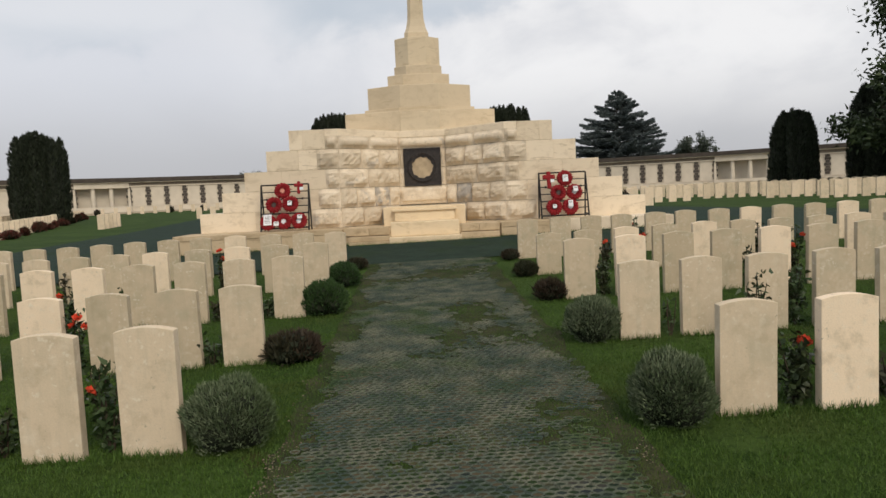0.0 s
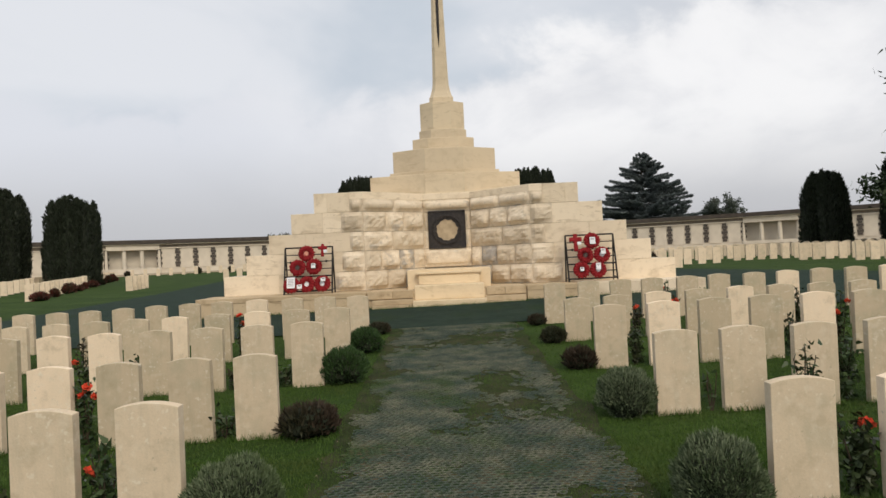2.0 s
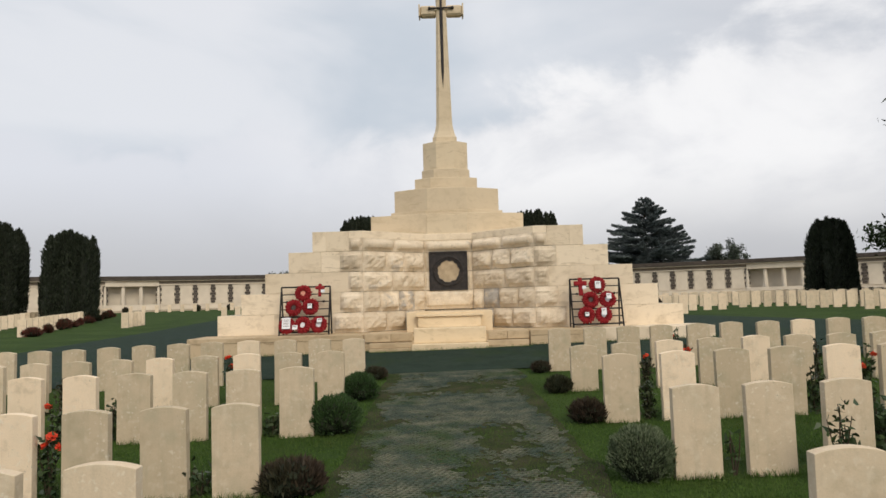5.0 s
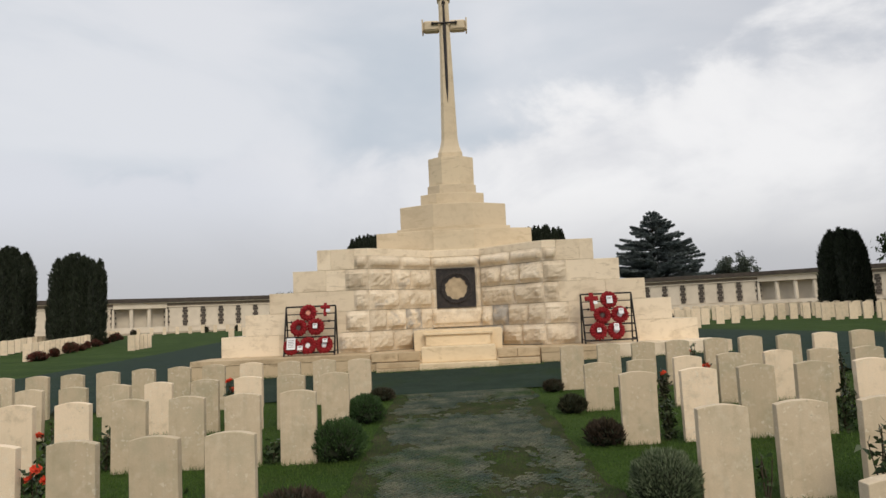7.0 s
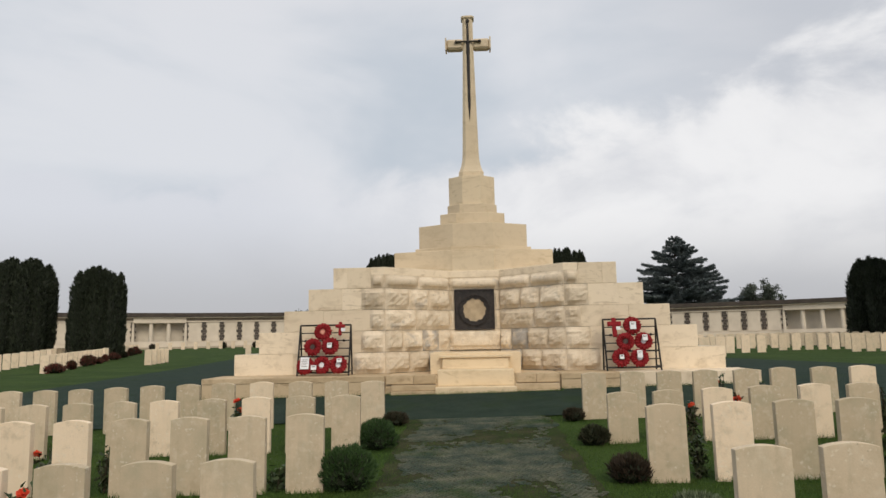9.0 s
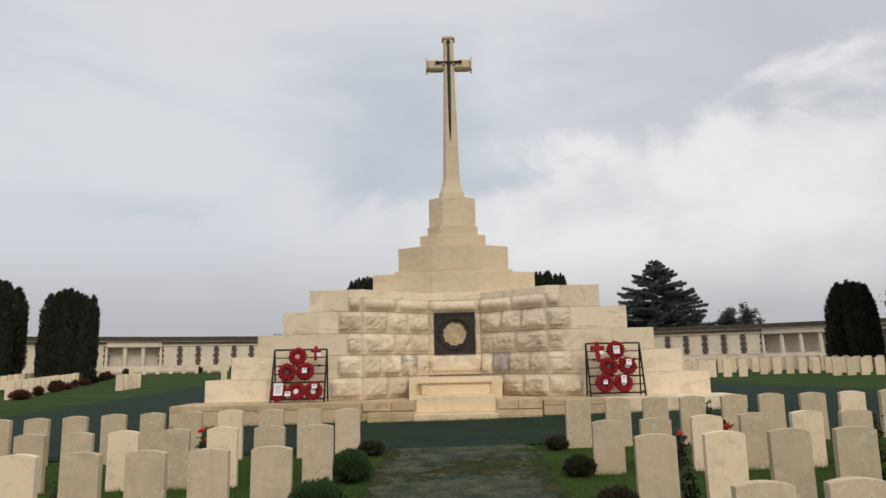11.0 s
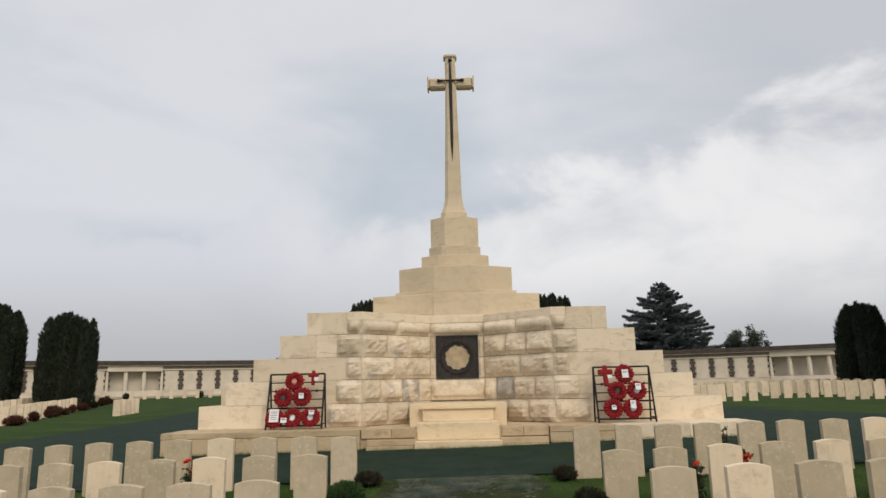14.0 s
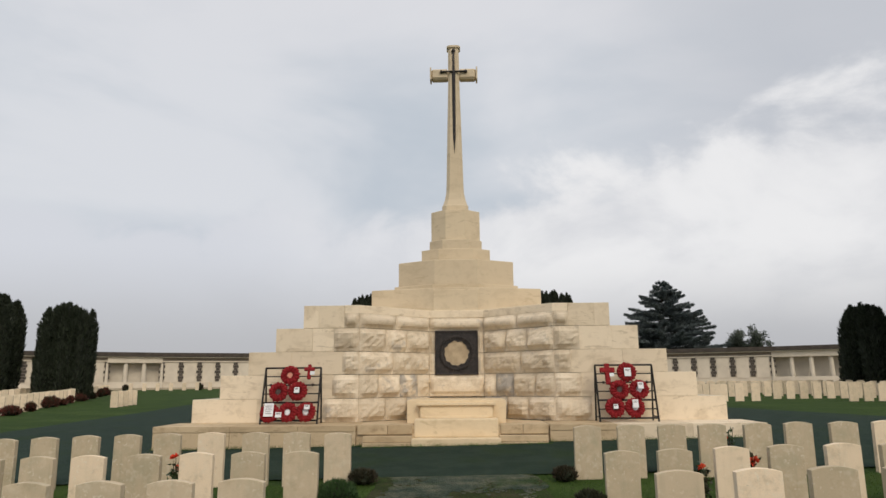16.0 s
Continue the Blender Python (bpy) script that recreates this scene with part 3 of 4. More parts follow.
def across(side, r, k):
    """The place of stone k of row r, counted outwards from the path."""
    known = ACROSS[side][r]
    return known[k] if k < len(known) else known[-1] + side * STEP * (k - len(known) + 1)


COUNT = [5, 8, 10, 13, 16]


def put_stone(x, y, h, group, tone):
    ob = new("headstone", rnd.choice(HEADS))
    ob.matrix_world = pose(x, y, ground_z(x, y) + h, rnd.uniform(-0.6, 0.6), rnd.uniform(-0.5, 0.5), rnd.uniform(-1.2, 1.2))
    ob.color = (tone, tone, tone, 1)
    label = CLEAN_LABEL if tone > 0.8 else GREY_LABEL if tone < 0.42 else STONE_LABEL
    return tagged(ob, label, "headstone", group)


for side in (-1, 1):
    for r, y in enumerate(ROWS):
        for k in range(COUNT[r]):
            tops = TALL[side][r]
            put_stone(across(side, r, k), y + rnd.uniform(-0.01, 0.01), tops[k] if k < len(tops) else tops[-1] + rnd.uniform(-0.01, 0.01), "headstones in the near rows", TONE[side][r][k] if k < len(TONE[side][r]) else rnd.uniform(0.25, 0.66))


def stone_line(x0, y0, x1, y1, n, h=0.78, tones=(0.72, 1.0)):
    for k in range(n):
        f = k / max(1, n - 1)
        put_stone(x0 + (x1 - x0) * f, y0 + (y1 - y0) * f, h + rnd.uniform(-0.02, 0.02), "headstones in the far rows", rnd.uniform(*tones))


stone_line(-18.3, 30.5, -28.6, 58.5, 27)
stone_line(-21.6, 31.5, -33.0, 58.5, 18)
stone_line(-17.0, 37.0, -17.5, 40.0, 5)
stone_line(9.1, 30.1, 9.8, 30.2, 2)
stone_line(10.2, 34.2, 13.1, 34.4, 5)
for y0, xa, xb in ((29.6, 17.2, 26.5), (33.2, 16.7, 28.0), (37.0, 15.2, 30.0), (41.0, 14.0, 31.0), (44.6, 12.4, 31.0), (48.0, 11.5, 30.0)):
    stone_line(xa, y0, xb, y0 + 0.2, int((xb - xa) / 0.62) + 1, tones=(0.4, 0.85))
stone_line(-15.3, 47.5, -14.4, 47.6, 2)
stone_line(-33.0, 71.5, -20.0, 76.0, 12)

# ---------------------------------------------------------------- memorial wall behind


def wall_run(p0, p1, portico=False):
    """One straight run of the colonnaded wall between two plan points."""
    a, b = Vector((*p0, 0)), Vector((*p1, 0))
    d = b - a
    L = d.length
    m = Matrix.Translation((a.x, a.y, 1.05)) @ Matrix.Rotation(math.atan2(d.y, d.x), 4, "Z")
    w = thing("memorial_wall", "long pale stone memorial wall with name panels under a dark roof", "wall", "memorial walls")
    w.matrix_world = m
    w["kind"] = "structure"
    part("roof", box(-0.05, L + 0.05, -0.6, 3.2, 3.72, 4.18, 0.03), M_WALLROOF, w)
    part("cornice", box(0, L, -0.45, 0.5, 3.60, 3.72, 0.02), M_PANEL, w)
    part("step", box(0, L, -4.2, 0.0, -0.4, 0.22, 0.03), M_PAVING, w, "tan paved step before the wall")
    if portico:
        part("entablature", box(0, L, -0.25, 0.45, 3.0, 3.6, 0.02), M_PANEL, w)
        part("back_wall", box(0, L, 1.0, 1.4, 0.0, 3.72, 0), M_PANEL, w)
        n = max(2, round(L / 2.1))
        for k in range(n + 1):
            c = bmesh.new()
            tube(c, (L * k / n, 0.1, 0.2), (L * k / n, 0.1, 3.0), 0.27, 0.22, 14)
            part("column", c, M_PANEL, w)
        part("parapet", box(0, L, -0.9, -0.6, 0.2, 0.85, 0.02), M_PANEL, w)
    else:
        part("frieze", box(0, L, -0.12, 0.4, 3.25, 3.6, 0.01), M_FRIEZE, w)
        part("band", box(0, L, -0.17, 0.4, 3.12, 3.25, 0.01), M_PANEL, w)
        part("wall_body", box(0, L, 0.0, 0.4, 0.0, 3.12, 0), M_PANEL, w)
        n = max(1, round(L / 2.05))
        for k in range(n):
            x = L * (k + 0.5) / n
            part("name_panel", box(x - 0.66, x + 0.66, -0.06, 0.1, 0.75, 3.1, 0.015), M_PANEL, w)
        for k in range(n + 1):
            x = L * k / n
            q = bmesh.new()
            for j in range(7):
                z = 0.9 + j * 0.315
                hw = 0.33 if j % 2 else 0.23
                add_box(q, x - hw + (0.05 if j % 3 else 0), x + hw, -0.09, 0.05, z, z + 0.30)
            part("flint_strip", q, M_FLINT, w, "dark flint strip with toothed edges")


wall_run((-64, 62), (-39.5, 79.0))
wall_run((-39.5, 79.0), (-34.6, 82.0), True)
wall_run((-34.6, 82.0), (-12, 91.5))
wall_run((-12, 91.5), (12, 91.5))
wall_run((12, 91.5), (35.0, 81.6))
wall_run((35.0, 81.6), (41.5, 77.4), True)
wall_run((41.5, 77.4), (66, 60))

# ---------------------------------------------------------------- trees


def leaf_cards(points, dirs, size, rng, slim=1.0):
    """Small leaf blades at points, each bent towards its direction."""
    n = len(points)
    side = np.cross(dirs, rng.normal(size=(n, 3)))
    side /= np.linalg.norm(side, axis=1)[:, None] + 1e-9
    s = size * rng.uniform(0.6, 1.3, (n, 1))
    a = points - side * s * 0.5 * slim
    b = points + side * s * 0.5 * slim
    tip = points + dirs * s * 1.5
    low = points - dirs * s * 0.4
    v = np.stack([low, b, tip, a], 1).reshape(-1, 3)
    f = np.arange(4 * n).reshape(-1, 4)
    return v, f


def cards_mesh(name, v, f, material):
    me = bpy.data.meshes.new(name)
    me.from_pydata(v.tolist(), [], f.tolist())
    me.materials.append(material)
    return me


def unit(v):
    return v / (np.linalg.norm(v, axis=1)[:, None] + 1e-9)


def yew_meshes(seed, h, r, spires, slim=1.0, taper=0.08):
    rng = np.random.default_rng(seed)
    core = bmesh.new()
    pv, pd = [], []
    for k in range(spires):
        a = rng.uniform(0, 2 * np.pi)
        q = r * 0.80 * np.sqrt((k + 0.5) / spires)
        cx, cy = q * np.cos(a * 1.0 + k * 2.4), q * np.sin(a + k * 2.4)
        top = h * (1.0 - 0.10 * (q / r) ** 2 - rng.uniform(0, 0.11))
        rr = r * rng.uniform(0.17, 0.27) * slim
        z0 = 0.35
        n = int(700 * rr * top)
        u = rng.uniform(0, 1, n) ** 0.85
        prof = np.minimum(1, 0.72 + 0.6 * u) * np.clip((1 - u) / 0.20, 0.02, 1) ** 0.75
        th = rng.uniform(0, 2 * np.pi, n)
        rad = rr * prof * rng.uniform(0.85, 1.08, n)
        draw_in = 1 + taper * (0.3 - u)
        p = np.stack([cx * draw_in + rad * np.cos(th), cy * draw_in + rad * np.sin(th), z0 + u * (top - z0)], 1)
        d = unit(np.stack([np.cos(th) * 0.5, np.sin(th) * 0.5, np.full(n, 1.0)], 1) + rng.normal(size=(n, 3)) * 0.25)
        pv.append(p)
        pd.append(d)
        mid, lean = 1 - 0.2 * taper, -0.5 * taper
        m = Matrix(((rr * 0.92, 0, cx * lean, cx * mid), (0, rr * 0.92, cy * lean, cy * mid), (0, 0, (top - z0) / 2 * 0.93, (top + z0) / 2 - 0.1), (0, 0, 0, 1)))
        # added solid filler behind the needles, coloured dark as the shaded inside
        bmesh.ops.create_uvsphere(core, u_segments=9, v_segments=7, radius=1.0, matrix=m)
    v, f = leaf_cards(np.concatenate(pv), np.concatenate(pd), 0.13, rng, 0.6)
    return cards_mesh("crown", v, f, M_YEW), finish(core, "inner_crown")


def yew(x, y, h, r, seed, spires=16, slim=1.0, taper=0.08, label="dark clipped Irish yew tree with an uneven top"):
    t = thing("yew_tree", label, "tree", "yew trees", (x, y, ground_z(x, y)))
    crown, inner = yew_meshes(seed, h, r, spires, slim, taper)
    c = part("crown", crown, None, t)
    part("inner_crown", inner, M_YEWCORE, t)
    tr = bmesh.new()
    tube(tr, (0, 0, -0.2), (0, 0, 1.2), 0.22, 0.16)
    part("trunk", tr, M_BARK, t)


yew(-24.9, 46, 6.12, 1.74, 1, 44)
yew(-29.8, 45.6, 6.85, 2.0, 2, 46)
yew(-27.5, 47.4, 3.7, 0.82, 3, 10)
yew(24.4, 45, 5.35, 1.58, 4, 36, 1.0, 0.34)
yew(29.6, 43.5, 7.0, 2.6, 5, 36, 1.0, 0.3)
yew(-8.0, 65, 8.7, 2.7, 6, 80, 0.55)
yew(8.2, 65, 8.9, 2.7, 7, 80, 0.55)


def cedar(x, y, h, r, seed):
    t = thing("cedar_tree", "broad blue-green cedar tree with layered branches", "tree", at=(x, y, ground_z(x, y)))
    rng = np.random.default_rng(seed)
    tr = bmesh.new()
    tube(tr, (0, 0, -0.3), (0, 0, h * 0.96), 0.5, 0.05)
    part("trunk", tr, M_BARK, t)
    limbs = bmesh.new()
    pv, pd = [], []
    for k in range(250):
        u = rng.uniform(0.10, 0.99)
        z = h * u
        ln = r * (1 - u) ** 0.8 * rng.uniform(0.6, 1.15) + 0.3
        a = rng.uniform(0, 2 * np.pi)
        rise = rng.uniform(-0.06, 0.30) * ln
        e = np.array([ln * np.cos(a), ln * np.sin(a), z + rise])
        s = np.array([0, 0, z])
        tube(limbs, s, e, 0.09 * (1 - u) + 0.03, 0.015, 5)
        n = int(200 * ln)
        f = rng.uniform(0.18, 1.0, n) ** 0.7
        wid = 0.15 * ln * (1.03 - f)
        p = s + (e - s) * f[:, None] + rng.normal(size=(n, 3)) * np.stack([wid, wid, np.full(n, 0.10)], 1)
        d = unit(np.tile(e - s, (n, 1)) / ln + rng.normal(size=(n, 3)) * [0.6, 0.6, 0.35] + [0, 0, 0.15])
        pv.append(p)
        pd.append(d)
    part("limbs", limbs, M_BARK, t)
    v, f = leaf_cards(np.concatenate(pv), np.concatenate(pd), 0.20, rng, 0.45)
    part("crown", cards_mesh("crown", v, f, M_CEDAR), None, t)


cedar(32.1, 112, 15.6, 10.8, 3)


def leafy(name, label, x, y, h, r, seed, mat, leaf=0.16, limbs_n=16, per=420, low=0.3):
    t = thing(name, label, "tree", at=(x, y, ground_z(x, y)))
    rng = np.random.default_rng(seed)
    tr = bmesh.new()
    tube(tr, (0, 0, -0.3), (0.1, 0, h * 0.55), 0.05 * h ** 0.9, 0.02 * h)
    part("trunk", tr, M_BARK, t)
    lb = bmesh.new()
    pv, pd = [], []
    for k in range(limbs_n):
        a = k * 2.4 + rng.uniform(-0.4, 0.4)
        u = rng.uniform(low, 0.75)
        s = np.array([0, 0, h * u * 0.7])
        reach = r * rng.uniform(0.55, 1.05)
        e = np.array([reach * np.cos(a), reach * np.sin(a), h * min(1.0, u + rng.uniform(0.12, 0.3))])
        tube(lb, s, e, 0.012 * h, 0.004 * h, 6)
        for j in range(4):
            c = s + (e - s) * rng.uniform(0.45, 1.05) + rng.normal(size=3) * r * 0.13
            n = per // 4
            p = c + rng.normal(size=(n, 3)) * r * np.array([0.10, 0.10, 0.08])
            pv.append(p)
            pd.append(unit(rng.normal(size=(n, 3)) + [0, 0, -0.2]))
    part("limbs", lb, M_BARK, t)
    v, f = leaf_cards(np.concatenate(pv), np.concatenate(pd), leaf, rng, 0.8)
    part("crown", cards_mesh("crown", v, f, mat), None, t)


leafy("broadleaf_tree", "large dark green broadleaf tree with loose branches", 30.4, 36, 13.1, 5.4, 11, M_TREE, 0.20, 96, 1500, 0.10)
leafy("small_tree", "low bare-topped shrubby tree behind the wall", 43.0, 108, 7.6, 2.9, 12, M_FARTREE, 0.20, 34, 300)
leafy("small_tree", "low dark tree behind the wall", -28.6, 112, 5.0, 3.6, 13, M_FARTREE, 0.24, 30, 700)

# ---------------------------------------------------------------- wreath racks
M_POPPY = plain_material("poppy_red", (0.20, 0.012, 0.016), (0.33, 0.022, 0.026), 40, 0.75, 0, 0.2, 0.9, 0.01)
M_CARD = plain_material("white_card", (0.72, 0.72, 0.74), (0.80, 0.80, 0.81), 6, 0.7, bump=0)
M_DISC = plain_material("wreath_centre", (0.035, 0.02, 0.02), (0.10, 0.07, 0.06), 30, 0.7)
M_PINK = plain_material("pink_disc", (0.60, 0.20, 0.14), (0.66, 0.30, 0.22), 8, 0.7, bump=0)
RACK_TOP, RACK_FOOT, RACK_Z0, RACK_Z1 = 17.28, 16.98, 0.834, 1.93


def rack(x0, x1, label):
    r = thing("wreath_rack", label, "rack", "wreath racks")
    for x in (x0, x1):
        leg = bmesh.new()
        tube(leg, (x, RACK_FOOT, RACK_Z0), (x, RACK_TOP, RACK_Z1), 0.02)
        part("front_leg", leg, M_IRON, r)
        leg = bmesh.new()
        tube(leg, (x, RACK_TOP + 0.12, RACK_Z0), (x, RACK_TOP, RACK_Z1), 0.018)
        part("rear_leg", leg, M_IRON, r)
        foot = bmesh.new()
        tube(foot, (x, RACK_FOOT + 0.04, RACK_Z0 + 0.09), (x, RACK_TOP + 0.11, RACK_Z0 + 0.09), 0.013)
        part("side_bar", foot, M_IRON, r)
    for k in range(7):
        f = k / 6.4
        b = bmesh.new()
        p = lambda x: (x, RACK_TOP + (RACK_FOOT - RACK_TOP) * f, RACK_Z1 + (RACK_Z0 - RACK_Z1) * f)
        tube(b, p(x0), p(x1), 0.019 if k in (0, 4, 6) else 0.0125)
        part("cross_bar", b, M_IRON, r)
    for x in (x0 + 0.14, x1 - 0.14):
        kn = bmesh.new()
        f = 2 / 6.4
        bmesh.ops.create_icosphere(kn, subdivisions=2, radius=0.03, matrix=Matrix.Translation((x, RACK_TOP + (RACK_FOOT - RACK_TOP) * f - 0.01, RACK_Z1 + (RACK_Z0 - RACK_Z1) * f)))
        part("knob", kn, M_IRON, r)


LEAN = math.degrees(math.atan2(RACK_TOP - RACK_FOOT, RACK_Z1 - RACK_Z0))


def on_rack(x0, x1, u, f, out=0.05):
    """A pose on the sloping face of a rack: u across, f from the top down."""
    return pose(x0 + (x1 - x0) * u, RACK_TOP + (RACK_FOOT - RACK_TOP) * f - out, RACK_Z1 + (RACK_Z0 - RACK_Z1) * f) @ pose(0, 0, 0, -LEAN)


def wreath_ring(R, r, seed):
    nu, nv = 60, 10
    verts = []
    for i in range(nu):
        a = 2 * math.pi * i / nu
        for j in range(nv):
            b = 2 * math.pi * j / nv
            q = r * (1 + 0.22 * math.sin(a * 15 + 2.2 * math.sin(b * 2)) + 0.3 * noise.noise((math.cos(a) * 5 + seed, math.sin(a) * 5, b)))
            rad = R + q * math.cos(b)
            verts.append((rad * math.cos(a), -q * 0.8 * math.sin(b), rad * math.sin(a)))
    faces = [(i * nv + j, i * nv + (j + 1) % nv, ((i + 1) % nu) * nv + (j + 1) % nv, ((i + 1) % nu) * nv + j) for i in range(nu) for j in range(nv)]
    return mesh_of("poppy_ring", verts, faces, M_POPPY)


RINGS = [wreath_ring(0.125, 0.068, s) for s in (1, 2, 3)]


def wreath(m, k, centre, card=None):
    w = thing("poppy_wreath", "round red poppy wreath hung on the black iron rack", "wreath", "poppy wreaths")
    w.matrix_world = m
    part("poppy_ring", RINGS[k % 3], None, w)
    disc = bmesh.new()
    bmesh.ops.create_cone(disc, cap_ends=True, segments=20, radius1=0.085, radius2=0.085, depth=0.02, matrix=pose(0, 0.0, 0, 90))
    part("centre", disc, centre, w)
    if card:
        cw, ch, cx, cz = card
        part("card", box(cx - cw / 2, cx + cw / 2, -0.085, -0.078, cz - ch / 2, cz + ch / 2, 0), M_CARD, w, "white paper card")
        for q in range(2 if ch < 0.2 else 5):
            z = cz + ch * (0.28 - q * 0.14)
            part("writing", box(cx - cw * 0.34, cx + cw * (0.34 - 0.1 * (q % 2)), -0.0875, -0.0852, z - 0.004, z + 0.004, 0), M_DISC, w)


def poppy_cross(m, s):
    c = thing("poppy_cross", "small red poppy cross fixed on the black iron rack", "cross", "poppy crosses")
    c.matrix_world = m
    up = bmesh.new()
    add_box(up, -0.05 * s, 0.05 * s, -0.035, 0.035, -0.24 * s, 0.19 * s)
    bevelled(up, 0.022, 2)
    part("upright", up, M_POPPY, c)
    bar = bmesh.new()
    add_box(bar, -0.15 * s, 0.15 * s, -0.042, 0.028, 0.0, 0.105 * s)
    bevelled(bar, 0.024, 2)
    part("arms", bar, M_POPPY, c)
    part("card", box(0.03, 0.12, -0.055, -0.05, -0.09, -0.02, 0), M_CARD, c)


LX, RX = (-3.885, -2.755), (2.80, 3.935)
rack(*LX, "black iron rack leaning on the memorial, holding six poppy wreaths")
rack(*RX, "black iron rack leaning on the memorial, holding five poppy wreaths")
wreath(on_rack(*LX, 0.46, 0.13), 0, M_PINK)
wreath(on_rack(*LX, 0.28, 0.43), 1, M_DISC)
wreath(on_rack(*LX, 0.62, 0.42), 2, M_DISC, (0.10, 0.11, 0, 0))
wreath(on_rack(*LX, 0.16, 0.80), 0, M_DISC, (0.19, 0.26, 0.0, 0.04))
wreath(on_rack(*LX, 0.48, 0.79), 1, M_CARD, (0.12, 0.10, -0.16, -0.07))
wreath(on_rack(*LX, 0.80, 0.79), 2, M_CARD, (0.11, 0.09, 0.03, 0.08))
poppy_cross(on_rack(*LX, 0.80, 0.06), 0.72)
wreath(on_rack(*RX, 0.54, 0.13), 1, M_DISC, (0.13, 0.17, 0.0, -0.02))
wreath(on_rack(*RX, 0.38, 0.44), 2, M_DISC)
wreath(on_rack(*RX, 0.72, 0.44), 0, M_CARD, (0.11, 0.13, 0.02, 0.06))
wreath(on_rack(*RX, 0.27, 0.75), 1, M_DISC, (0.09, 0.09, 0, 0))
wreath(on_rack(*RX, 0.61, 0.755), 2, M_CARD, (0.11, 0.16, 0, 0.06))
poppy_cross(on_rack(*RX, 0.20, 0.14), 1.0)

# ---------------------------------------------------------------- bushes and roses
M_SANT = leaf_material("grey_green_foliage", (0.036, 0.060, 0.024), (0.205, 0.245, 0.145), (0.075, 0.112, 0.045), 0.7)
M_HEBE = leaf_material("deep_green_foliage", (0.026, 0.058, 0.017), (0.052, 0.095, 0.030), (0.034, 0.068, 0.022), 0.55)
M_RED = leaf_material("bronze_foliage", (0.028, 0.020, 0.014), (0.058, 0.040, 0.026), (0.030, 0.034, 0.016), 0.6)
# near-black green that paints the shade between a bush's leaves
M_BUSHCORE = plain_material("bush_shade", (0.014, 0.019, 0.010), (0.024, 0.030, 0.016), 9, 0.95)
M_ROSELEAF = leaf_material("rose_leaves", (0.022, 0.042, 0.016), (0.052, 0.080, 0.030), (0.040, 0.036, 0.020), 0.4)
M_STEM = plain_material("rose_stem", (0.035, 0.028, 0.018), (0.06, 0.045, 0.028), 20, 0.8)
M_BLOOM = plain_material("orange_red_petals", (0.68, 0.065, 0.030), (0.80, 0.125, 0.065), 30, 0.6, 0, 0.2, 0)


def bush(name, label, x, y, r, h, mat, leaf, count, slim, seed, group):
    z = ground_z(x, y)
    b = thing(name, label, "shrub", group, (x, y, z))
    rng = np.random.default_rng(seed)
    d = unit(rng.normal(size=(count, 3)))
    d[:, 2] = np.abs(d[:, 2]) * rng.choice([1, 1, 1, -0.45], count)
    d = unit(d)
    lump = np.array([1 + 0.24 * noise.noise((p[0] * 2.2 + seed, p[1] * 2.2, p[2] * 2.2)) for p in d])[:, None]
    s = rng.uniform(0.86, 1.0, (count, 1)) * lump
    p = d * s * np.array([r, r, h * 0.56]) + [0, 0, h * 0.44]
    p[:, 2] = np.maximum(p[:, 2], 0.01)
    v, f = leaf_cards(p, unit(d * 0.7 + [0, 0, 0.75] + rng.normal(size=(count, 3)) * 0.3), leaf, rng, slim)
    part("foliage", cards_mesh("foliage", v, f, mat), None, b)
    # added lump under the leaves; its dark colour stands in for inner shade
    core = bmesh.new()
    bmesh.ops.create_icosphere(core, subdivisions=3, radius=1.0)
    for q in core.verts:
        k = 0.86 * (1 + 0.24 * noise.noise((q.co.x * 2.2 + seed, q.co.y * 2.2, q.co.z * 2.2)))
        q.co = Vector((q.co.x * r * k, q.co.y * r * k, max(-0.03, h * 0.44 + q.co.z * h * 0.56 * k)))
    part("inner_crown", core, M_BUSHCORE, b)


SANT = "rounded grey-green cotton lavender bush beside a headstone"
bush("lavender_bush", SANT, -1.285, 5.05, 0.272, 0.44, M_SANT, 0.017, 9000, 0.5, 1, "path bushes")
bush("lavender_bush", SANT, 1.475, 4.93, 0.252, 0.44, M_SANT, 0.017, 9000, 0.5, 2, "path bushes")
bush("lavender_bush", SANT, 1.50, 7.03, 0.255, 0.41, M_SANT, 0.020, 6000, 0.46, 3, "path bushes")
HEBE = "dense rounded dark green shrub beside the path"
bush("round_shrub", HEBE, -1.28, 9.12, 0.27, 0.41, M_HEBE, 0.024, 3600, 0.6, 4, "path bushes")
bush("round_shrub", HEBE, -1.28, 11.16, 0.245, 0.36, M_HEBE, 0.024, 3000, 0.6, 5, "path bushes")
LOW = "low bronze-leaved shrub beside the path"
bush("low_shrub", LOW, -1.27, 7.02, 0.26, 0.26, M_RED, 0.034, 1300, 0.6, 6, "path bushes")
bush("low_shrub", LOW, -1.27, 13.05, 0.19, 0.20, M_RED, 0.028, 900, 0.6, 7, "path bushes")
bush("low_shrub", LOW, 1.50, 9.10, 0.19, 0.25, M_RED, 0.034, 1100, 0.6, 8, "path bushes")
bush("low_shrub", LOW, 1.49, 11.02, 0.175, 0.22, M_RED, 0.034, 1000, 0.6, 9, "path bushes")
bush("low_shrub", LOW, 1.50, 12.98, 0.16, 0.18, M_RED, 0.028, 800, 0.6, 10, "path bushes")


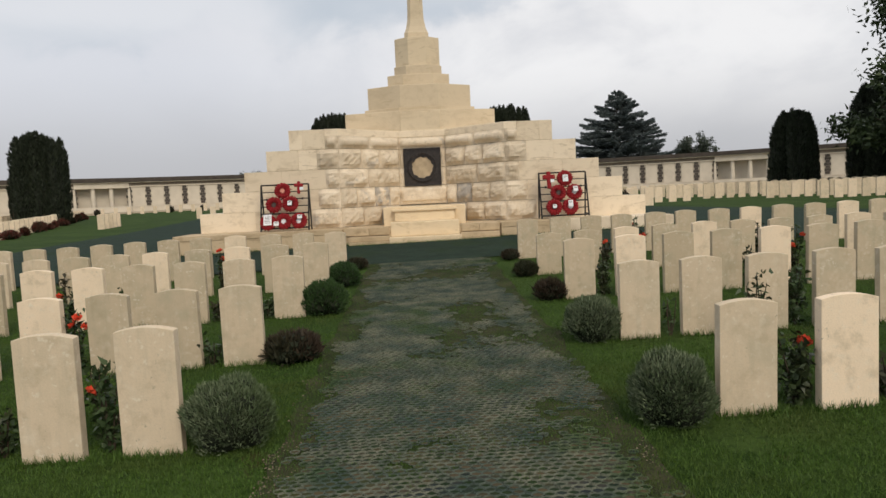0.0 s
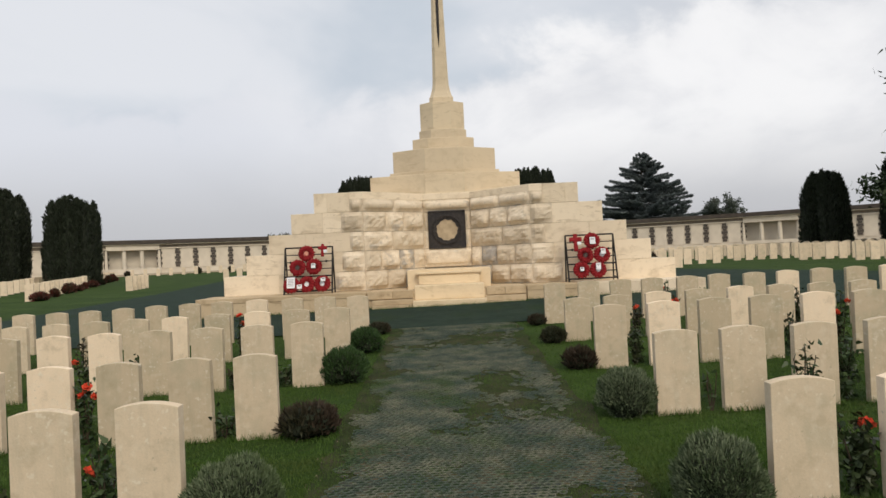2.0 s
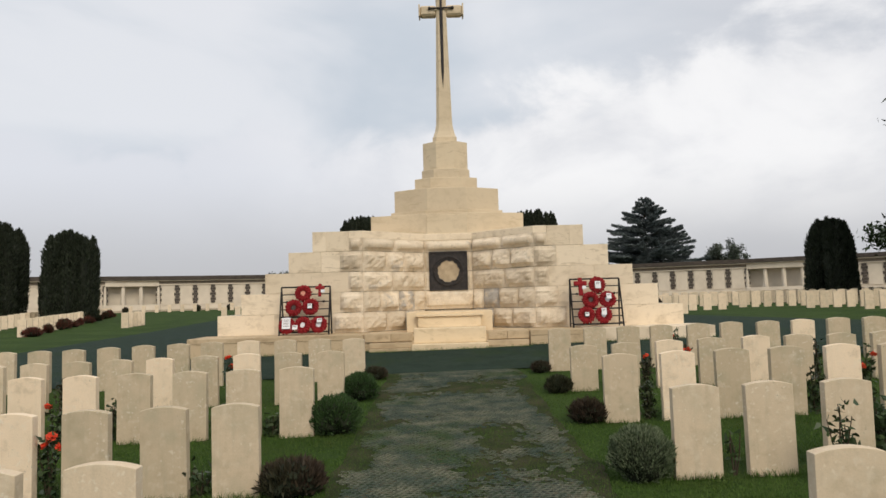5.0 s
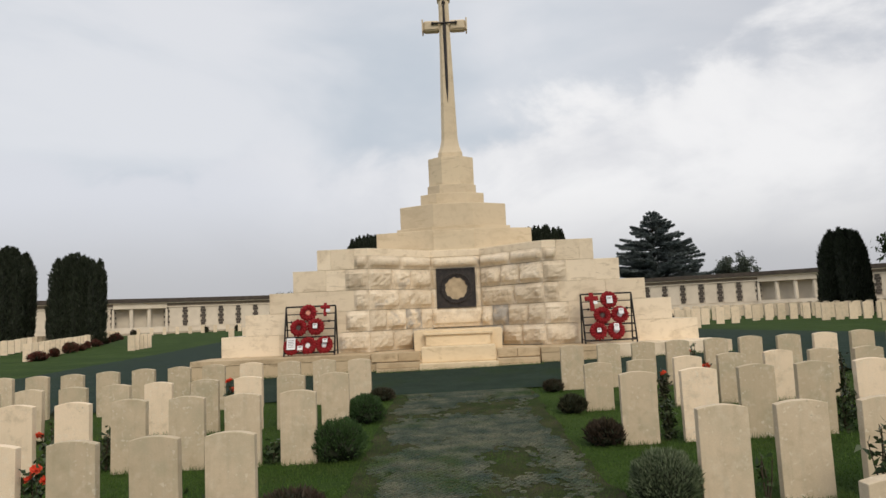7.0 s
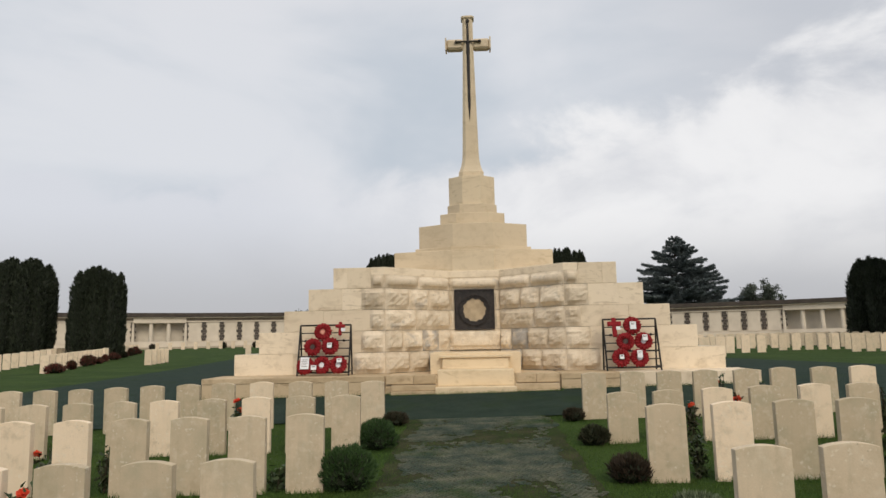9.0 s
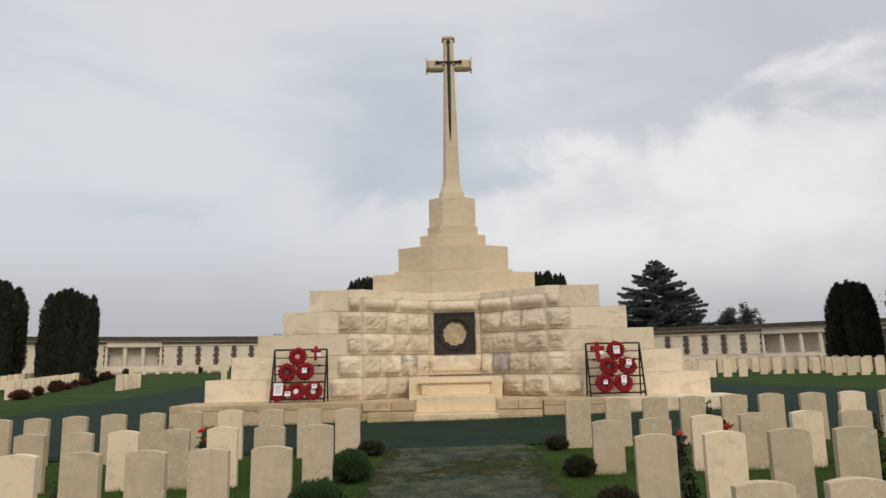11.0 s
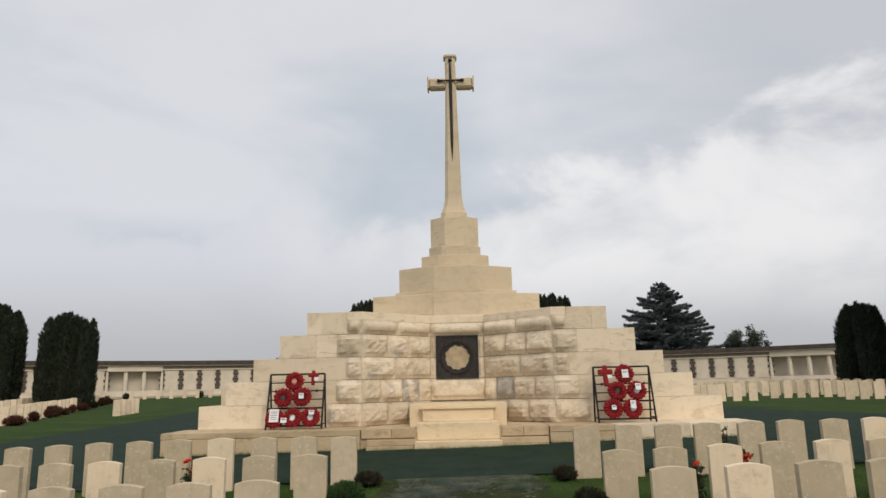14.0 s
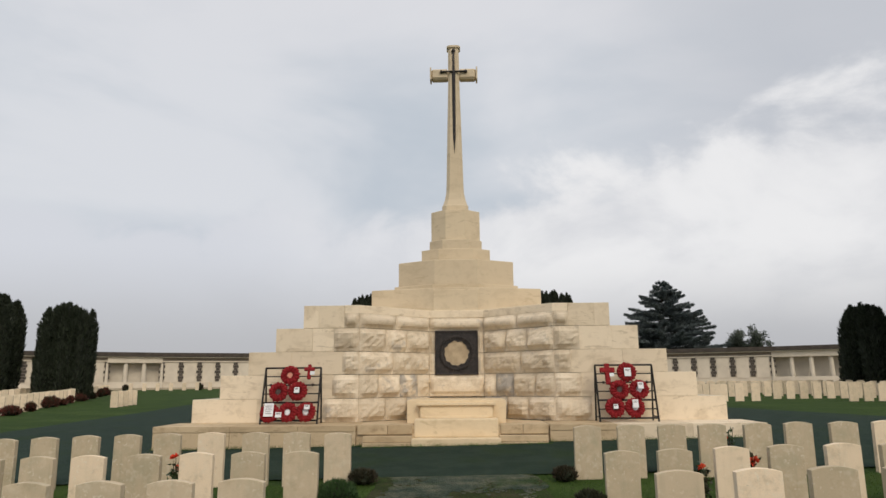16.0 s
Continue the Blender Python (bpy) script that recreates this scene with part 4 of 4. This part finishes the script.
def bloom_mesh(seed):
    rng = np.random.default_rng(seed)
    v, f = [], []
    for k in range(16):
        a = k * 2.4
        lift = 0.15 + 0.85 * (k / 16)
        r = 0.045 * (1.05 - 0.55 * lift)
        c, s = np.cos(a), np.sin(a)
        base = len(v)
        w = 0.022
        v += [(0.004 * c, 0.004 * s, 0), (r * c - w * s, r * s + w * c, 0.03 * lift), (1.25 * r * c, 1.25 * r * s, 0.045 * lift + 0.008), (r * c + w * s, r * s - w * c, 0.03 * lift)]
        f.append((base, base + 1, base + 2, base + 3))
    return mesh_of("bloom", v, f, M_BLOOM)


BLOOMS = [bloom_mesh(s) for s in range(3)]


def rose(x, y, h, leaves, blooms, seed, wide=0.16, bare=False):
    label = "thorny rose bush with sparse dark stems" if bare else "rose bush with orange-red blooms between headstones" if blooms else "leafy green rose bush between headstones"
    t = thing("rose_bush", label, "rose", "rose bushes", (x, y, ground_z(x, y)))
    rng = np.random.default_rng(seed)
    pv, pd, tips = [], [], []
    for k in range(6):
        a = rng.uniform(0, 6.28)
        q = wide * rng.uniform(0.2, 1.0)
        top = Vector((q * math.cos(a), q * math.sin(a) * 0.8, h * rng.uniform(0.6, 1.0)))
        mid = Vector((top.x * 0.4 + rng.uniform(-0.02, 0.02), top.y * 0.4, top.z * 0.5))
        st = bmesh.new()
        tube(st, (top.x * 0.1, top.y * 0.1, -0.03), mid, 0.008, 0.006, 6)
        tube(st, mid, top, 0.006, 0.0035, 6)
        part("stem", st, M_STEM, t)
        tips.append(top)
        n = leaves // 6
        f = rng.uniform(0.12, 1.0, n)[:, None]
        b0 = np.array(mid) * 2 * np.minimum(f, 0.5) + (np.array(top) - np.array(mid)) * 2 * np.maximum(f - 0.5, 0)
        pv.append(b0 + rng.normal(size=(n, 3)) * [wide * 0.28, wide * 0.22, 0.04])
        pd.append(unit(rng.normal(size=(n, 3)) + [0, 0, 0.1]))
    p = np.concatenate(pv)
    p[:, 2] = np.maximum(p[:, 2], 0.01)
    v, f = leaf_cards(p, np.concatenate(pd), 0.036, rng, 0.95)
    part("leaves", cards_mesh("leaves", v, f, M_ROSELEAF), None, t)
    for k in range(blooms):
        ob = part("bloom", BLOOMS[k % 3], None, t)
        tip = tips[k % 6]
        s = rng.uniform(0.85, 1.15)
        ob.matrix_local = pose(tip.x + rng.uniform(-0.02, 0.02) + (0.03 if k > 5 else 0), tip.y - 0.02, tip.z, rng.uniform(20, 60), rng.uniform(-20, 20), rng.uniform(0, 300)) @ Matrix.Scale(s, 4)


rose(-2.07, 5.10, 0.60, 300, 1, 1, 0.11)
rose(-2.75, 5.12, 0.30, 150, 0, 2)
rose(2.335, 5.08, 0.44, 420, 1, 3, 0.13)
rose(2.98, 5.10, 0.30, 140, 0, 4)
rose(2.86, 6.6, 0.66, 150, 0, 5, 0.12)
rose(2.23, 7.02, 0.36, 20, 0, 6, 0.08, True)
rose(3.46, 7.1, 0.60, 360, 0, 7, 0.13)
rose(-2.03, 7.08, 0.22, 120, 0, 8)
rose(-3.26, 7.1, 0.62, 220, 3, 9, 0.12)
rose(2.18, 9.16, 0.42, 260, 0, 10, 0.11)
rose(2.73, 11.15, 0.50, 200, 1, 11, 0.1)
rose(-2.0, 9.15, 0.25, 160, 0, 12)
rose(-3.80, 9.2, 0.45, 200, 0, 13, 0.1)
rose(-3.14, 11.2, 0.74, 160, 2, 14, 0.07)
rose(-4.42, 9.2, 0.55, 220, 1, 15, 0.12)
rose(4.62, 9.2, 0.72, 240, 2, 16, 0.1)
rose(3.31, 11.2, 0.60, 200, 2, 17, 0.1)
rose(3.85, 13.2, 0.66, 120, 1, 18, 0.08)
rose(5.14, 11.2, 0.60, 220, 1, 19, 0.1)
rose(-5.4, 11.1, 0.45, 200, 1, 20)
rose(4.0, 9.12, 0.5, 260, 0, 21)
rose(-2.6, 9.15, 0.3, 160, 0, 22)
far_rose = random.Random(8)
M_FARRED = leaf_material("red_rose_foliage", (0.045, 0.030, 0.020), (0.14, 0.035, 0.028), (0.035, 0.040, 0.020), 0.6)
for k in range(12):
    f = min(1, max(0, (k + far_rose.uniform(-0.5, 0.5)) / 11))
    x, y = -17.9 - 10.0 * f, 30.6 + 27 * f
    bush("rose_hedge", "dark red flowering rose bush before a far row of headstones", x, y, far_rose.uniform(0.14, 0.36), far_rose.uniform(0.25, 0.62), M_FARRED, 0.10, 300, 0.8, 40 + k, "far rose bushes")
for x, y in ((8.2, 30.6), (8.9, 31.2), (10.6, 35.6), (24.0, 29.3), (-27.0, 74.0), (-24.0, 75.5), (-33.5, 71.5)):
    bush("rose_hedge", "dark flowering rose bush before a far row of headstones", x, y, far_rose.uniform(0.3, 0.5), far_rose.uniform(0.4, 0.7), M_RED, 0.08, 320, 0.8, 60 + int(x), "far rose bushes")

# ---------------------------------------------------------------- path cells and grass
# ring rubber lightened: the highlights along the rims are painted into it
M_RUBBER = mat_material("highlit_rubber_rings", (0.078, 0.108, 0.090), (0.205, 0.210, 0.155), (0.060, 0.105, 0.034))
M_BLADE = leaf_material("grass_blades", (0.034, 0.076, 0.011), (0.080, 0.146, 0.022), (0.062, 0.092, 0.018), 0.6)


def overgrown(x, y):
    """How far grass has covered the ring matting, 0 to 1."""
    a = noise.noise((x * 1.1, y * 0.9, 3)) + 0.6 * noise.noise((x * 3.2, y * 2.6, 7))
    edge = max(0.0, 1 - min(x - PATH_L(y), PATH_R(y) - x) / 0.28)
    band = 0.35 * math.exp(-((y - 11.6) / 0.9) ** 2) + 0.15 * math.exp(-((y - 8) / 1.0) ** 2)
    return 0.42 + 0.80 * a + 0.85 * edge + band


def fill_material():
    """What lies inside each ring: slate-dark rubber, soil or moss, ring by ring."""
    n = Nodes("ring_fill", 0.9, 0, 0.1)
    geo = n.node("ShaderNodeNewGeometry")
    r = geo.outputs["Random Per Island"]
    c = n.mix(n.ramp(r, 0.0, 0.6), (0.008, 0.013, 0.014), (0.026, 0.034, 0.034))
    soil = n.ramp(n.math("ADD", n.noise(1.6, 4), n.math("MULTIPLY", r, 0.30)), 0.62, 0.78)
    c = n.mix(n.math("MULTIPLY", soil, 0.85), c, (0.088, 0.068, 0.038))
    side = n.node("ShaderNodeSeparateXYZ")
    n.link(n.node("ShaderNodeNewGeometry").outputs["Position"], side.inputs[0])
    off = n.math("ABSOLUTE", n.math("SUBTRACT", side.outputs["X"], 0.1))
    trodden = n.ramp(n.math("ADD", n.math("ADD", n.math("MULTIPLY", off, 0.42), n.noise(2.6, 4)), n.math("MULTIPLY", r, 0.3)), 0.92, 1.12)
    c = n.mix(n.math("MULTIPLY", trodden, 0.75), c, (0.100, 0.076, 0.042))
    moss = n.ramp(n.math("SUBTRACT", n.noise(1.1, 5, 0.6), n.math("MULTIPLY", r, 0.25)), 0.26, 0.46)
    c = n.mix(n.math("MULTIPLY", moss, 0.7), c, (0.022, 0.042, 0.010))
    n.bump(n.noise(90, 3), 0.6, 0.006)
    return n.done(c)


M_FILL = fill_material()
cv, cf, fv, ff = [], [], [], []
P = 0.060
hexes = [(math.cos(math.radians(60 * k + 30)), math.sin(math.radians(60 * k + 30))) for k in range(6)]
cell_rng = random.Random(5)
row = 0
y = -3.0
while y < 13.4:
    x = PATH_L(y) + (P / 2 if row % 2 else 0)
    while x < PATH_R(y):
        if overgrown(x, y) < 0.80 + cell_rng.uniform(-0.22, 0.22):
            z = ground_z(x, y) + 0.0235
            k0 = len(cv)
            top = 0.010 + cell_rng.uniform(-0.003, 0.002)
            for r, h in ((0.0338, top), (0.0297, top), (0.0290, 0.0)):
                cv += [(x + c * r, y + s * r * 0.90, z + h) for c, s in hexes]
            for ring in range(2):
                for k in range(6):
                    a, b = k0 + ring * 6 + k, k0 + ring * 6 + (k + 1) % 6
                    cf.append((a, b, b + 6, a + 6))
            k0 = len(fv)
            lift = cell_rng.uniform(0.0005, 0.004)
            fv += [(x + c * 0.0300, y + s * 0.0300 * 0.90, z + lift) for c, s in hexes]
            ff.append(tuple(range(k0, k0 + 6)))
        x += P
    y += P * 0.78
    row += 1
rings = new("matting_rings", mesh_of("matting_rings", cv, cf, M_RUBBER))
tagged(rings, "blue-grey rubber rings of the path matting, rim highlights painted into the colour", "matting", kind="stuff")
fill = new("matting_fill", mesh_of("matting_fill", fv, ff, M_FILL))
tagged(fill, "soil and moss inside the rings of the path matting", "soil", kind="stuff")


def grass_mesh(name, spots, tall, wide, rng):
    """One blade of grass at each spot."""
    n = len(spots)
    a = rng.uniform(0, 2 * np.pi, n)
    h = tall * rng.uniform(0.45, 1.25, n)
    lean = rng.normal(size=(n, 2)) * h[:, None] * 0.42
    w = wide * rng.uniform(0.7, 1.3, n)
    dx_, dy_ = np.cos(a) * w, np.sin(a) * w
    p0 = spots + np.stack([dx_, dy_, np.full(n, -0.004)], 1)
    p1 = spots - np.stack([dx_, dy_, np.full(n, 0.004)], 1)
    p2 = spots + np.stack([lean[:, 0], lean[:, 1], h], 1)
    v = np.stack([p0, p1, p2], 1).reshape(-1, 3)
    return cards_mesh(name, v, np.arange(3 * n).reshape(-1, 3), M_BLADE)


g_rng = np.random.default_rng(21)
spots = []
for y0, y1, dens in ((-3.0, 2.4, 1800), (2.4, 4.5, 8500), (4.5, 6.5, 6500), (6.5, 9.0, 3200), (9.0, 11.2, 1700), (11.2, 13.5, 1100)):
    reach = max(4.4, 0.70 * y1 + 0.4)
    n = int(dens * (y1 - y0) * 2 * reach)
    xs, ys = g_rng.uniform(-reach, reach, n), g_rng.uniform(y0, y1, n)
    for x, y in zip(xs, ys):
        l, r = PATH_L(y), PATH_R(y)
        if l < x < r:
            if overgrown(x, y) < 0.56 + g_rng.uniform(-0.30, 0.30):
                continue
        elif noise.noise((x * 1.4, y * 1.4, 31)) > 0.42 and g_rng.uniform() < 0.75:
            continue
        spots.append((x, y, ground_z(x, y) + (0.02 if l < x < r else 0.008)))
grass = new("grass", grass_mesh("grass", np.array(spots), 0.021, 0.0028, g_rng))
tagged(grass, "short green grass of the lawn beside the path", "grass", kind="stuff")
# longer tufts at the feet of the headstones
spots = []
for side in (-1, 1):
    for r, yy in enumerate(ROWS[:4]):
        for k in range(COUNT[r]):
            sx = across(side, r, k)
            for q in range(170 if r < 2 else 80):
                x, y = sx + g_rng.uniform(-0.24, 0.24), yy - 0.045 - abs(g_rng.normal()) * 0.03
                spots.append((x, y, ground_z(x, y) + 0.005))
for q in range(2600):
    x = g_rng.uniform(-5.8, 5.8)
    y = (16.14 if abs(x) < 1.75 else PF - 0.01) - abs(g_rng.normal()) * 0.05
    spots.append((x, y, ground_z(x, y) + 0.02))
pv, pf = [], []
for q in range(950):
    side = g_rng.uniform() < 0.6
    y = 3.2 + abs(g_rng.normal()) * 1.3
    x = PATH_L(y) + abs(g_rng.normal()) * 0.13 - 0.03 if side else PATH_R(y) - abs(g_rng.normal()) * 0.16
    if noise.noise((x * 3.5, y * 2.8, 12)) < 0.02:
        continue
    z, s, a = ground_z(x, y) + 0.024, g_rng.uniform(0.002, 0.007), g_rng.uniform(0, 6.28)
    k0 = len(pv)
    pv += [(x + s * 1.3 * math.cos(a + b), y + s * math.sin(a + b), z) for b in (0, 1.57, 3.14, 4.71)] + [(x, y, z + s)]
    pf += [(k0, k0 + 1, k0 + 4), (k0 + 1, k0 + 2, k0 + 4), (k0 + 2, k0 + 3, k0 + 4), (k0 + 3, k0, k0 + 4)]
M_CHIP = plain_material("pale_gravel", (0.11, 0.088, 0.058), (0.25, 0.205, 0.145), 30, 0.9, bump=0)
tagged(new("gravel", mesh_of("gravel", pv, pf, M_CHIP)), "pale gravel chips along the edges of the path", "gravel", kind="stuff")
tufts = new("grass_tufts", grass_mesh("grass_tufts", np.array(spots), 0.062, 0.0035, g_rng))
tagged(tufts, "longer grass tufts at the feet of the headstones", "grass", kind="stuff")
